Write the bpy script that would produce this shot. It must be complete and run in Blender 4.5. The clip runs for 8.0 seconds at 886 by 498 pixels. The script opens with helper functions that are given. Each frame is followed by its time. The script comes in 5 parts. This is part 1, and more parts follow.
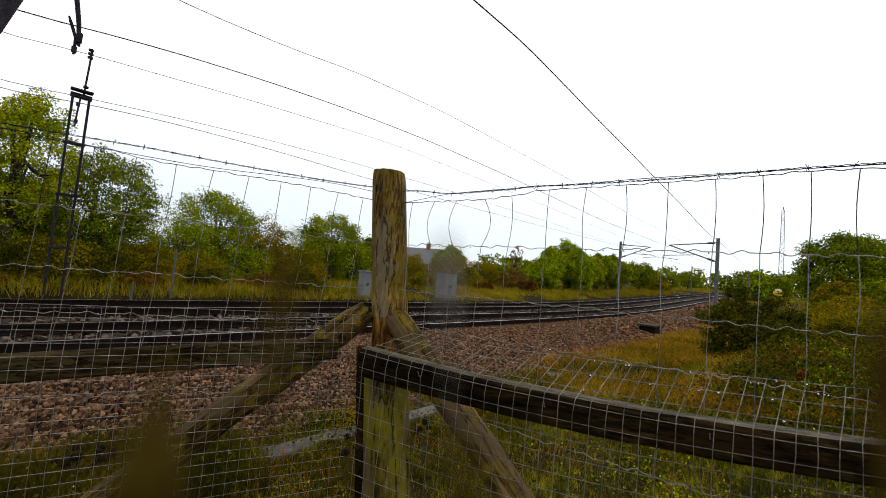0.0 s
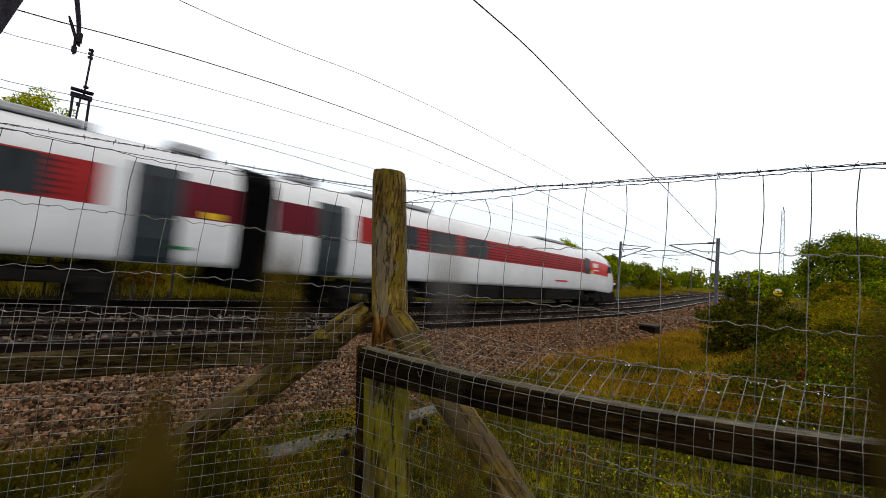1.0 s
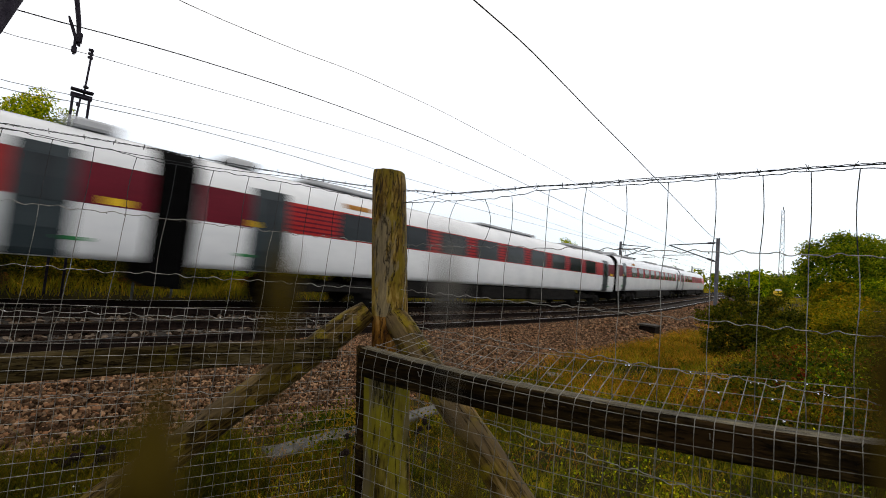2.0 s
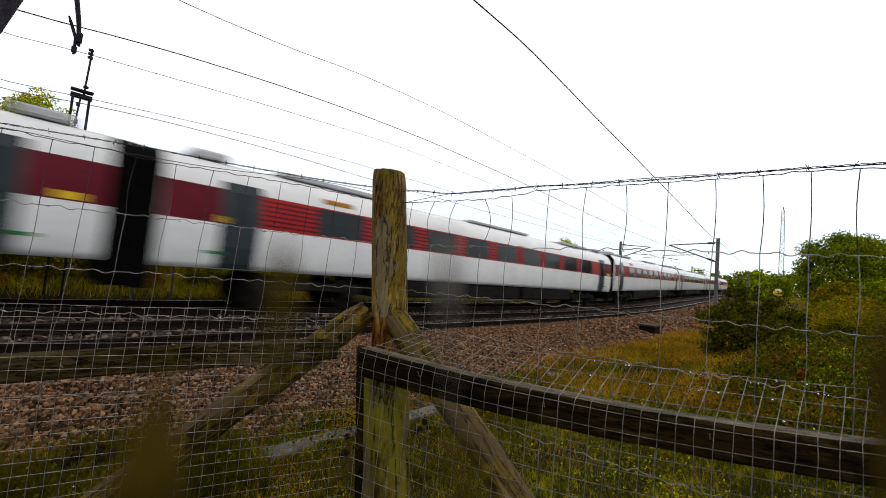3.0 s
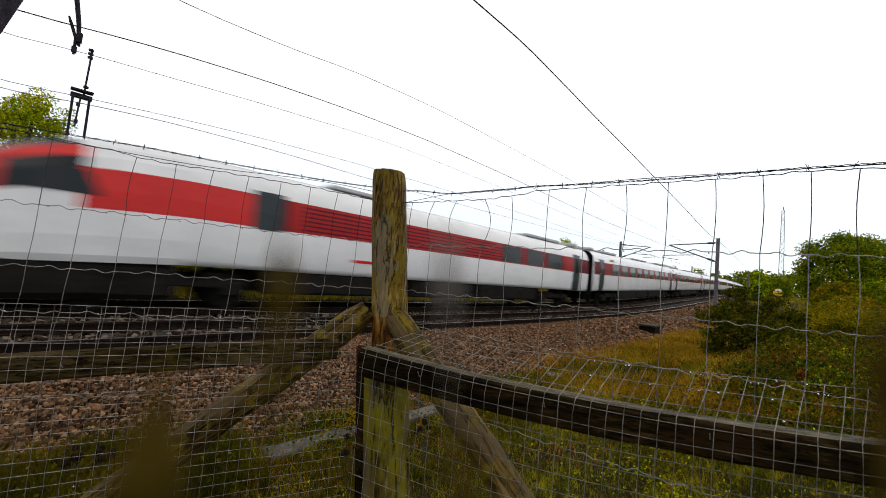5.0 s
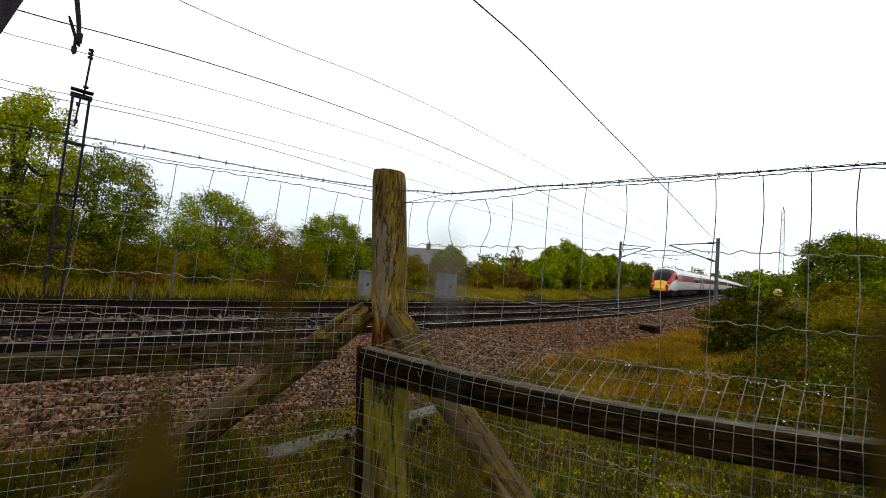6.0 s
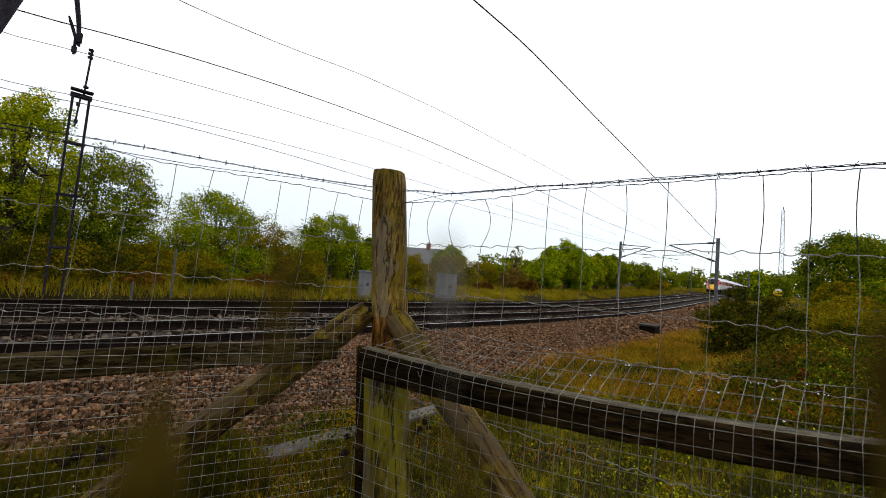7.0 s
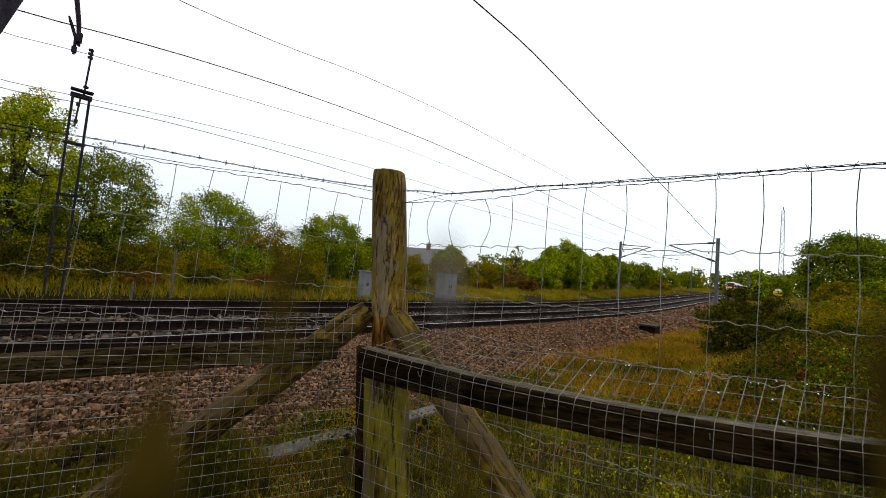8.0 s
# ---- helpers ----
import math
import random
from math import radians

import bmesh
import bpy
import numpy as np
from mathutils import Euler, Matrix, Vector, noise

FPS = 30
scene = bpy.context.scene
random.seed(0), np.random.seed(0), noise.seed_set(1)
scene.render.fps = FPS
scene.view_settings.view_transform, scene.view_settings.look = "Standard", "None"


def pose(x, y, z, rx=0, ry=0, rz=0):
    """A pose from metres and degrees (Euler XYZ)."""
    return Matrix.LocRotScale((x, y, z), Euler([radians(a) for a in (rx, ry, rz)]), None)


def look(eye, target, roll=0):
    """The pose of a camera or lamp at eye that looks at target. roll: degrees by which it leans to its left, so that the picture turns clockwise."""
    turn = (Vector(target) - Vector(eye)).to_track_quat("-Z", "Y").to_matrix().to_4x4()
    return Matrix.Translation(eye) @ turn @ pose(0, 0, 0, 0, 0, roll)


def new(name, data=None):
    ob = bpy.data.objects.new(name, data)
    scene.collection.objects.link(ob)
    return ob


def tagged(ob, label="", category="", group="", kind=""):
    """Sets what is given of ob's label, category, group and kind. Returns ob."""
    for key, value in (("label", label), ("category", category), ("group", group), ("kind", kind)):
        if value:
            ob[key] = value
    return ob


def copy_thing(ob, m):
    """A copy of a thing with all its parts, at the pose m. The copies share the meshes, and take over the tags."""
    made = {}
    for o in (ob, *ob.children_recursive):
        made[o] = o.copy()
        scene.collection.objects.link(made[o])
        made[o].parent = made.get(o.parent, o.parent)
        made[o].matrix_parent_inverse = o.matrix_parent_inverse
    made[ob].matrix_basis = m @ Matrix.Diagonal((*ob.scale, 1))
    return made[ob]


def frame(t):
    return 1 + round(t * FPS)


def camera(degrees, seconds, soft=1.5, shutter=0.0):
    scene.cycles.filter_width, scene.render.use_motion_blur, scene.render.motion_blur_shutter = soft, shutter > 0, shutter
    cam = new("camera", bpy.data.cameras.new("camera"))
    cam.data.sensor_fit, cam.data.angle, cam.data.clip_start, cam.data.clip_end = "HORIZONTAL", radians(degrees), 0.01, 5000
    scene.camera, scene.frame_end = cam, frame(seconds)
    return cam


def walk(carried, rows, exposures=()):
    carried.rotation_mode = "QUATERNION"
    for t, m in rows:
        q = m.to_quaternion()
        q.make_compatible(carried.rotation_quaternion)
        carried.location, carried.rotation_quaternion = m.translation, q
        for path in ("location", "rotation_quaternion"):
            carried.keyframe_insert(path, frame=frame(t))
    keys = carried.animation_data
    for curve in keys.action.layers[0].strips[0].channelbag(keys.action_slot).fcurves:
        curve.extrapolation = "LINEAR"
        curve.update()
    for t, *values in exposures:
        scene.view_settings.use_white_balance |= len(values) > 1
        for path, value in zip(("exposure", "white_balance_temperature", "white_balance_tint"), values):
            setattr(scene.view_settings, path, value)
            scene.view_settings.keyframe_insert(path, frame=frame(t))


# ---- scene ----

# ---------------------------------------------------------------- camera
cam = camera(96.48, 8.0, soft=0.62, shutter=0.22)
cam.data.dof.use_dof, cam.data.dof.focus_distance, cam.data.dof.aperture_fstop = True, 2.0, 7.2
YAW = radians(43.51)
EYE = Vector((0.0, 0.0, 1.3054))
PITCH = radians(3.49)
AIM = EYE + 10 * Vector((math.cos(YAW) * math.cos(PITCH), math.sin(YAW) * math.cos(PITCH), math.sin(PITCH)))
walk(cam, [(0.0, look(EYE, AIM, 5.05)), (8.0, look(EYE, AIM, 5.05))])

# ---------------------------------------------------------------- sky and light
world = bpy.data.worlds.new("overcast_sky")
scene.world = world
world.use_nodes = True
wn, wl = world.node_tree.nodes, world.node_tree.links
wn.clear()
sky = wn.new("ShaderNodeTexSky")
sky.sky_type = "NISHITA"
sky.sun_disc = False
sky.sun_elevation = radians(48)
sky.sun_rotation = radians(120)
sky_low = wn.new("ShaderNodeBackground")
sky_low.inputs["Strength"].default_value = 0.05
wl.new(sky.outputs[0], sky_low.inputs["Color"])
cloud_pos = wn.new("ShaderNodeTexCoord")
cloud_split = wn.new("ShaderNodeSeparateXYZ")
cloud_ramp = wn.new("ShaderNodeValToRGB")
cloud_ramp.color_ramp.elements[0].position = 0.0
cloud_ramp.color_ramp.elements[0].color = (0.58, 0.635, 0.69, 1)
cloud_ramp.color_ramp.elements[1].position = 0.30
cloud_ramp.color_ramp.elements[1].color = (1.05, 1.03, 1.01, 1)
overhead = cloud_ramp.color_ramp.elements.new(1.0)
overhead.color = (0.44, 0.41, 0.36, 1)
mid_sky = cloud_ramp.color_ramp.elements.new(0.58)
mid_sky.color = (1.1, 1.04, 0.96, 1)
cloud = wn.new("ShaderNodeBackground")
cloud.inputs["Strength"].default_value = 0.98
cloud_sum = wn.new("ShaderNodeAddShader")
world_out = wn.new("ShaderNodeOutputWorld")
wl.new(cloud_pos.outputs["Generated"], cloud_split.inputs[0])
wl.new(cloud_split.outputs["Z"], cloud_ramp.inputs[0])
wl.new(cloud_ramp.outputs[0], cloud.inputs["Color"])
wl.new(cloud.outputs[0], cloud_sum.inputs[0])
wl.new(sky_low.outputs[0], cloud_sum.inputs[1])
wl.new(cloud_sum.outputs[0], world_out.inputs["Surface"])
sun = new("sun", bpy.data.lights.new("sun", "SUN"))
sun.data.energy = 0.5
sun.data.angle = radians(40)
sun.data.color = (1.0, 0.96, 0.9)
sun.matrix_world = look((0, 0, 40), (18, 22, 0))
scene.view_settings.exposure = 0.0


# ---------------------------------------------------------------- materials
def material(name, dark, light, scale=4.0, rough=0.8, metal=0.0, bump=0.3, fine=30.0, vary="", amount=0.25,
             stretch=(1, 1, 1), spec=0.04, third=None, sheer=0.0):
    """Two colours mixed by coarse and fine noise, with relief; vary: 'object' or 'island' random brightness."""
    m = bpy.data.materials.new(name)
    m.use_nodes = True
    n, l = m.node_tree.nodes, m.node_tree.links
    bsdf = n["Principled BSDF"]
    pos = n.new("ShaderNodeTexCoord")
    mapping = n.new("ShaderNodeMapping")
    mapping.inputs["Scale"].default_value = stretch
    l.new(pos.outputs["Object"], mapping.inputs[0])
    coarse = n.new("ShaderNodeTexNoise")
    coarse.inputs["Scale"].default_value = scale
    coarse.inputs["Detail"].default_value = 5
    small = n.new("ShaderNodeTexNoise")
    small.inputs["Scale"].default_value = scale * fine / 4
    small.inputs["Detail"].default_value = 3
    l.new(mapping.outputs[0], coarse.inputs["Vector"])
    l.new(mapping.outputs[0], small.inputs["Vector"])
    mixer = n.new("ShaderNodeMath")
    mixer.operation = "MULTIPLY_ADD"
    mixer.inputs[1].default_value = 0.45
    l.new(small.outputs[0], mixer.inputs[0])
    half = n.new("ShaderNodeMath")
    half.operation = "MULTIPLY"
    half.inputs[1].default_value = 0.6
    l.new(coarse.outputs[0], half.inputs[0])
    l.new(half.outputs[0], mixer.inputs[2])
    ramp = n.new("ShaderNodeValToRGB")
    ramp.color_ramp.elements[0].position = 0.38
    ramp.color_ramp.elements[0].color = (*dark, 1)
    ramp.color_ramp.elements[1].position = 0.66
    ramp.color_ramp.elements[1].color = (*light, 1)
    if third:
        e = ramp.color_ramp.elements.new(0.52)
        e.color = (*third, 1)
    l.new(mixer.outputs[0], ramp.inputs[0])
    colour = ramp.outputs[0]
    if vary:
        hsv = n.new("ShaderNodeHueSaturation")
        if vary == "object":
            src = n.new("ShaderNodeObjectInfo").outputs["Random"]
        else:
            src = n.new("ShaderNodeNewGeometry").outputs["Random Per Island"]
        span = n.new("ShaderNodeMapRange")
        span.inputs["To Min"].default_value = 1 - amount
        span.inputs["To Max"].default_value = 1 + amount
        l.new(src, span.inputs["Value"])
        l.new(span.outputs[0], hsv.inputs["Value"])
        hue = n.new("ShaderNodeMapRange")
        hue.inputs["To Min"].default_value = 0.5 + amount * 0.08
        hue.inputs["To Max"].default_value = 0.5 - amount * 0.08
        l.new(src, hue.inputs["Value"])
        l.new(hue.outputs[0], hsv.inputs["Hue"])
        l.new(colour, hsv.inputs["Color"])
        colour = hsv.outputs[0]
    l.new(colour, bsdf.inputs["Base Color"])
    bsdf.inputs["Roughness"].default_value = rough
    bsdf.inputs["Metallic"].default_value = metal
    bsdf.inputs["Specular IOR Level"].default_value = spec
    if bump:
        b = n.new("ShaderNodeBump")
        b.inputs["Strength"].default_value = bump
        b.inputs["Distance"].default_value = 0.01
        l.new(mixer.outputs[0], b.inputs["Height"])
        l.new(b.outputs[0], bsdf.inputs["Normal"])
    if sheer:
        thin = n.new("ShaderNodeBsdfTranslucent")
        l.new(colour, thin.inputs["Color"])
        blend = n.new("ShaderNodeMixShader")
        blend.inputs[0].default_value = sheer
        l.new(bsdf.outputs[0], blend.inputs[1])
        l.new(thin.outputs[0], blend.inputs[2])
        l.new(blend.outputs[0], n["Material Output"].inputs["Surface"])
    return m


SOIL = material("soil_and_turf", (0.008, 0.007, 0.002), (0.035, 0.028, 0.008), 0.8, 0.95, bump=0.6, fine=60)
GRASS = material("grass_blades", (0.022, 0.032, 0.001), (0.36, 0.33, 0.012), 1.1, 0.7, bump=0, vary="island", amount=0.7, third=(0.075, 0.08, 0.003), sheer=0.2)
RANK_GRASS = material("wet_rank_grass", (0.016, 0.018, 0.001), (0.15, 0.115, 0.005), 1.6, 0.7, bump=0, vary="island", amount=0.6, third=(0.055, 0.052, 0.002), sheer=0.2)
DRY_GRASS = material("dry_grass_blades", (0.13, 0.065, 0.003), (0.56, 0.34, 0.02), 1.3, 0.8, bump=0, vary="island", amount=0.6, third=(0.30, 0.17, 0.008), sheer=0.25)
BED = material("ballast_bed", (0.012, 0.007, 0.0035), (0.075, 0.045, 0.024), 14, 0.9, bump=0.9, fine=12)
RUST = material("rusty_rail_side", (0.004, 0.003, 0.003), (0.018, 0.011, 0.008), 12, 0.75, 0.0, 0.4)
SHINE = material("polished_rail_head", (0.25, 0.25, 0.26), (0.42, 0.42, 0.43), 3, 0.3, 1.0, 0.05)
SLEEPER = material("wet_concrete_sleeper", (0.02, 0.018, 0.016), (0.07, 0.06, 0.052), 6, 0.6, bump=0.4, vary="object", amount=0.2)
CONCRETE = material("wet_grey_concrete", (0.05, 0.048, 0.043), (0.115, 0.112, 0.105), 9, 0.55, bump=0.4, spec=0.2)
STEEL = material("galvanised_mast", (0.09, 0.09, 0.10), (0.17, 0.17, 0.18), 7, 0.55, 0.6, 0.2)
DARK_STEEL = material("weathered_mast", (0.012, 0.010, 0.015), (0.035, 0.03, 0.04), 7, 0.6, 0.15, 0.2)
CABLE = material("overhead_wire", (0.02, 0.02, 0.022), (0.05, 0.05, 0.052), 20, 0.5, 0.6, 0.0)
WIRE = material("galvanised_wire", (0.08, 0.075, 0.066), (0.31, 0.295, 0.265), 25, 0.4, 0.7, 0.1)
OLD_WIRE = material("dull_barbed_wire", (0.012, 0.012, 0.013), (0.05, 0.05, 0.052), 30, 0.55, 0.4, 0.1)


def timber(name, stops, axis=0.0, along="z", grain=55, rough=0.62, gloss=0.1, moss=None, bare=None, cracks=0.0, mossy=0.52):
    """Sawn or round timber: fine streaks along the grain, broad stains, and patches of moss."""
    m = bpy.data.materials.new(name)
    m.use_nodes = True
    n, l = m.node_tree.nodes, m.node_tree.links
    bsdf = n["Principled BSDF"]
    pos = n.new("ShaderNodeTexCoord")
    turn = n.new("ShaderNodeMapping")
    turn.inputs["Rotation"].default_value = (0, 0, -axis)
    l.new(pos.outputs["Object"], turn.inputs[0])

    def noise_at(scale, stretch, detail):
        mp = n.new("ShaderNodeMapping")
        mp.inputs["Scale"].default_value = stretch
        l.new(turn.outputs[0], mp.inputs[0])
        t = n.new("ShaderNodeTexNoise")
        t.inputs["Scale"].default_value = scale
        t.inputs["Detail"].default_value = detail
        t.inputs["Roughness"].default_value = 0.65
        l.new(mp.outputs[0], t.inputs["Vector"])
        return t.outputs[0]

    long_way = (1, 1, 0.2) if along == "z" else (0.14, 1, 1)
    streak = noise_at(grain, long_way, 9)
    stain = noise_at(9, (1, 1, 0.35) if along == "z" else (0.35, 1, 1), 4)
    mix = n.new("ShaderNodeMath")
    mix.operation = "MULTIPLY_ADD"
    mix.inputs[1].default_value = 0.55
    l.new(streak, mix.inputs[0])
    part_stain = n.new("ShaderNodeMath")
    part_stain.operation = "MULTIPLY"
    part_stain.inputs[1].default_value = 0.45
    l.new(stain, part_stain.inputs[0])
    l.new(part_stain.outputs[0], mix.inputs[2])
    ramp = n.new("ShaderNodeValToRGB")
    ramp.color_ramp.elements[0].position = 0.40
    ramp.color_ramp.elements[0].color = (*stops[0], 1)
    ramp.color_ramp.elements[1].position = 0.62
    ramp.color_ramp.elements[1].color = (*stops[-1], 1)
    for i, c in enumerate(stops[1:-1]):
        e = ramp.color_ramp.elements.new(0.45 + 0.14 * i / max(1, len(stops) - 2))
        e.color = (*c, 1)
    l.new(mix.outputs[0], ramp.inputs[0])
    colour = ramp.outputs[0]
    if moss:
        patch = noise_at(14, (1, 1, 0.5), 6)
        cut = n.new("ShaderNodeMapRange")
        cut.inputs["From Min"].default_value = mossy
        cut.inputs["From Max"].default_value = mossy + 0.1
        cut.inputs["To Max"].default_value = 0.75
        l.new(patch, cut.inputs["Value"])
        blend = n.new("ShaderNodeMix")
        blend.data_type = "RGBA"
        l.new(cut.outputs[0], blend.inputs["Factor"])
        l.new(colour, blend.inputs["A"])
        blend.inputs["B"].default_value = (*moss, 1)
        colour = blend.outputs["Result"]
    if bare:
        patch = noise_at(8, (1, 1, 0.3) if along == "z" else (0.3, 1, 1), 7)
        cut = n.new("ShaderNodeMapRange")
        cut.inputs["From Min"].default_value = 0.53
        cut.inputs["From Max"].default_value = 0.58
        cut.inputs["To Max"].default_value = 0.8
        l.new(patch, cut.inputs["Value"])
        grey = n.new("ShaderNodeMix")
        grey.data_type = "RGBA"
        shade = n.new("ShaderNodeMix")
        shade.data_type = "RGBA"
        l.new(streak, shade.inputs["Factor"])
        shade.inputs["A"].default_value = (*[c * 0.35 for c in bare], 1)
        shade.inputs["B"].default_value = (*[c * 1.5 for c in bare], 1)
        l.new(cut.outputs[0], grey.inputs["Factor"])
        l.new(colour, grey.inputs["A"])
        l.new(shade.outputs["Result"], grey.inputs["B"])
        colour = grey.outputs["Result"]
    relief = mix.outputs[0]
    if cracks:
        split = noise_at(cracks, (1, 1, 0.14) if along == "z" else (0.1, 1, 1), 6)
        off = n.new("ShaderNodeMath")
        off.operation = "SUBTRACT"
        off.inputs[1].default_value = 0.5
        l.new(split, off.inputs[0])
        size = n.new("ShaderNodeMath")
        size.operation = "ABSOLUTE"
        l.new(off.outputs[0], size.inputs[0])
        gap = n.new("ShaderNodeMapRange")
        gap.inputs["From Min"].default_value = 0.003
        gap.inputs["From Max"].default_value = 0.02
        gap.inputs["To Min"].default_value = 0.12
        l.new(size.outputs[0], gap.inputs["Value"])
        dark = n.new("ShaderNodeMix")
        dark.data_type = "RGBA"
        l.new(gap.outputs[0], dark.inputs["Factor"])
        dark.inputs["A"].default_value = (*[c * 0.5 for c in stops[0]], 1)
        l.new(colour, dark.inputs["B"])
        colour = dark.outputs["Result"]
        deep = n.new("ShaderNodeMath")
        deep.operation = "ADD"
        l.new(gap.outputs[0], deep.inputs[0])
        l.new(relief, deep.inputs[1])
        relief = deep.outputs[0]
    l.new(colour, bsdf.inputs["Base Color"])
    bsdf.inputs["Roughness"].default_value = rough
    bsdf.inputs["Specular IOR Level"].default_value = gloss
    b = n.new("ShaderNodeBump")
    b.inputs["Strength"].default_value = 0.8
    b.inputs["Distance"].default_value = 0.004
    l.new(relief, b.inputs["Height"])
    l.new(b.outputs[0], bsdf.inputs["Normal"])
    return m


def stones(name, stops):
    """Broken stone: each piece draws its colour from the stops, with speckle."""
    m = material(name, stops[0], stops[-1], 25, 0.8, bump=0.6, spec=0.04)
    n, l = m.node_tree.nodes, m.node_tree.links
    pick = n.new("ShaderNodeValToRGB")
    pick.color_ramp.interpolation = "CONSTANT"
    pick.color_ramp.elements[0].color = (*stops[0], 1)
    pick.color_ramp.elements[1].position = 1 - 1 / len(stops)
    pick.color_ramp.elements[1].color = (*stops[-1], 1)
    for i, c in enumerate(stops[1:-1]):
        e = pick.color_ramp.elements.new((i + 1) / len(stops))
        e.color = (*c, 1)
    l.new(n.new("ShaderNodeNewGeometry").outputs["Random Per Island"], pick.inputs[0])
    blend = n.new("ShaderNodeMix")
    blend.data_type = "RGBA"
    blend.inputs["Factor"].default_value = 0.25
    l.new(pick.outputs[0], blend.inputs["A"])
    l.new(n["Color Ramp"].outputs[0], blend.inputs["B"])
    l.new(blend.outputs["Result"], n["Principled BSDF"].inputs["Base Color"])
    return m


STRAW = material("pale_straw", (0.22, 0.17, 0.05), (0.6, 0.5, 0.22), 3, 0.7, bump=0, vary="island", amount=0.4)
VERGE_GRASS = material("yellowing_verge_grass", (0.11, 0.085, 0.003), (0.4, 0.31, 0.015), 0.7, 0.8, bump=0, vary="island", amount=0.5, third=(0.2, 0.17, 0.006), sheer=0.3)
STONE = stones("ballast_stone", [(0.018, 0.009, 0.004), (0.185, 0.102, 0.050), (0.06, 0.03, 0.014), (0.36, 0.215, 0.12), (0.085, 0.042, 0.021), (0.15, 0.10, 0.062), (0.028, 0.015, 0.007),
                                 (0.25, 0.12, 0.058), (0.09, 0.055, 0.032)])
# Darker copy of the ballast colours, for the shadow between the rails.
SHADED_STONE = stones("shaded_ballast_stone", [(0.010, 0.006, 0.004), (0.08, 0.054, 0.036), (0.022, 0.014, 0.009), (0.2, 0.155, 0.115), (0.04, 0.026, 0.016)])
POST_WOOD = timber("weathered_round_post", [(0.010, 0.005, 0.001), (0.055, 0.029, 0.003), (0.14, 0.083, 0.010), (0.3, 0.21, 0.055)], grain=80, moss=(0.13, 0.092, 0.004), bare=(0.16, 0.125, 0.075), cracks=17, mossy=0.46)
GREEN_WOOD = timber("mossy_timber", [(0.012, 0.008, 0.001), (0.06, 0.043, 0.004), (0.12, 0.092, 0.011), (0.2, 0.16, 0.04)], grain=60, moss=(0.15, 0.128, 0.005), bare=(0.10, 0.078, 0.04), cracks=9, mossy=0.44)
STRUT_WOOD = timber("mossy_strut_timber", [(0.006, 0.0034, 0.001), (0.032, 0.019, 0.004), (0.08, 0.05, 0.01), (0.18, 0.12, 0.045)], along="x", grain=75, gloss=0.06, moss=(0.15, 0.11, 0.005), bare=(0.08, 0.055, 0.028), cracks=22, mossy=0.52)
FOOT_WOOD = timber("wet_red_brown_timber", [(0.008, 0.003, 0.0006), (0.06, 0.023, 0.002), (0.14, 0.058, 0.006), (0.28, 0.16, 0.045)], grain=70, cracks=26)
# Rail's top: the sky's light on it is put into this paler colour.
LIT_TOP = timber("lit_top_timber", [(0.02, 0.015, 0.006), (0.05, 0.04, 0.019), (0.10, 0.083, 0.045), (0.21, 0.18, 0.105)], axis=YAW - radians(107), along="x", grain=120, cracks=35)
# Near-black, so that the rail's sides look shaded beside its top.
RAIL_WOOD = timber("wet_shade_dark_timber", [(0.002, 0.0012, 0.0004), (0.006, 0.0035, 0.001), (0.014, 0.0085, 0.0024), (0.06, 0.036, 0.012)], axis=YAW - radians(107), along="x", grain=110, rough=0.85, gloss=0.03, bare=(0.022, 0.012, 0.004), cracks=40)
MOSSY_RAIL_WOOD = timber("grey_mossy_timber", [(0.006, 0.004, 0.0015), (0.018, 0.012, 0.004), (0.04, 0.028, 0.010), (0.08, 0.06, 0.028)], axis=YAW - radians(49), along="x", grain=110, rough=0.85, gloss=0.03, moss=(0.05, 0.04, 0.003), cracks=30, mossy=0.55)
BARK = material("bark", (0.025, 0.02, 0.013), (0.09, 0.075, 0.05), 8, 0.9, bump=0.8, stretch=(2, 2, 0.5))


def foliage(name, dark, light, third=None):
    return material(name, dark, light, 0.9, 0.8, bump=0, vary="island", amount=0.65, third=third, sheer=0.32, spec=0.05)


LEAF = {
    "ash": foliage("ash_leaves", (0.11, 0.17, 0.0012), (0.46, 0.50, 0.0072)),
    "oak": foliage("oak_leaves", (0.0662, 0.1301, 0.0016), (0.3054, 0.3549, 0.0032)),
    "lime": foliage("bright_leaves", (0.09, 0.17, 0.0012), (0.38, 0.46, 0.0040)),
    "dark": foliage("dark_leaves", (0.05, 0.10, 0.0029), (0.23, 0.27, 0.0048)),
    "bush": foliage("bush_leaves", (0.0638, 0.0813, 0.0012), (0.3098, 0.2438, 0.0040)),
    "sapling": foliage("sapling_leaves", (0.108, 0.0845, 0.008), (0.27, 0.182, 0.032)),
    "bramble": foliage("bramble_leaves", (0.0240, 0.0360, 0.0012), (0.2160, 0.1980, 0.0048), (0.0660, 0.0744, 0.0018)),
    "thicket": foliage("thicket_leaves", (0.022, 0.028, 0.001), (0.2, 0.18, 0.006), (0.07, 0.075, 0.003)),
    "red": material("red_leaves", (0.09, 0.010, 0.002), (0.2, 0.035, 0.004), 0.9, 0.8, bump=0, vary="island", amount=0.15, sheer=0.3, spec=0.03),
    "rust": foliage("browning_leaves", (0.0675, 0.039, 0.0032), (0.2295, 0.13, 0.012)),
}


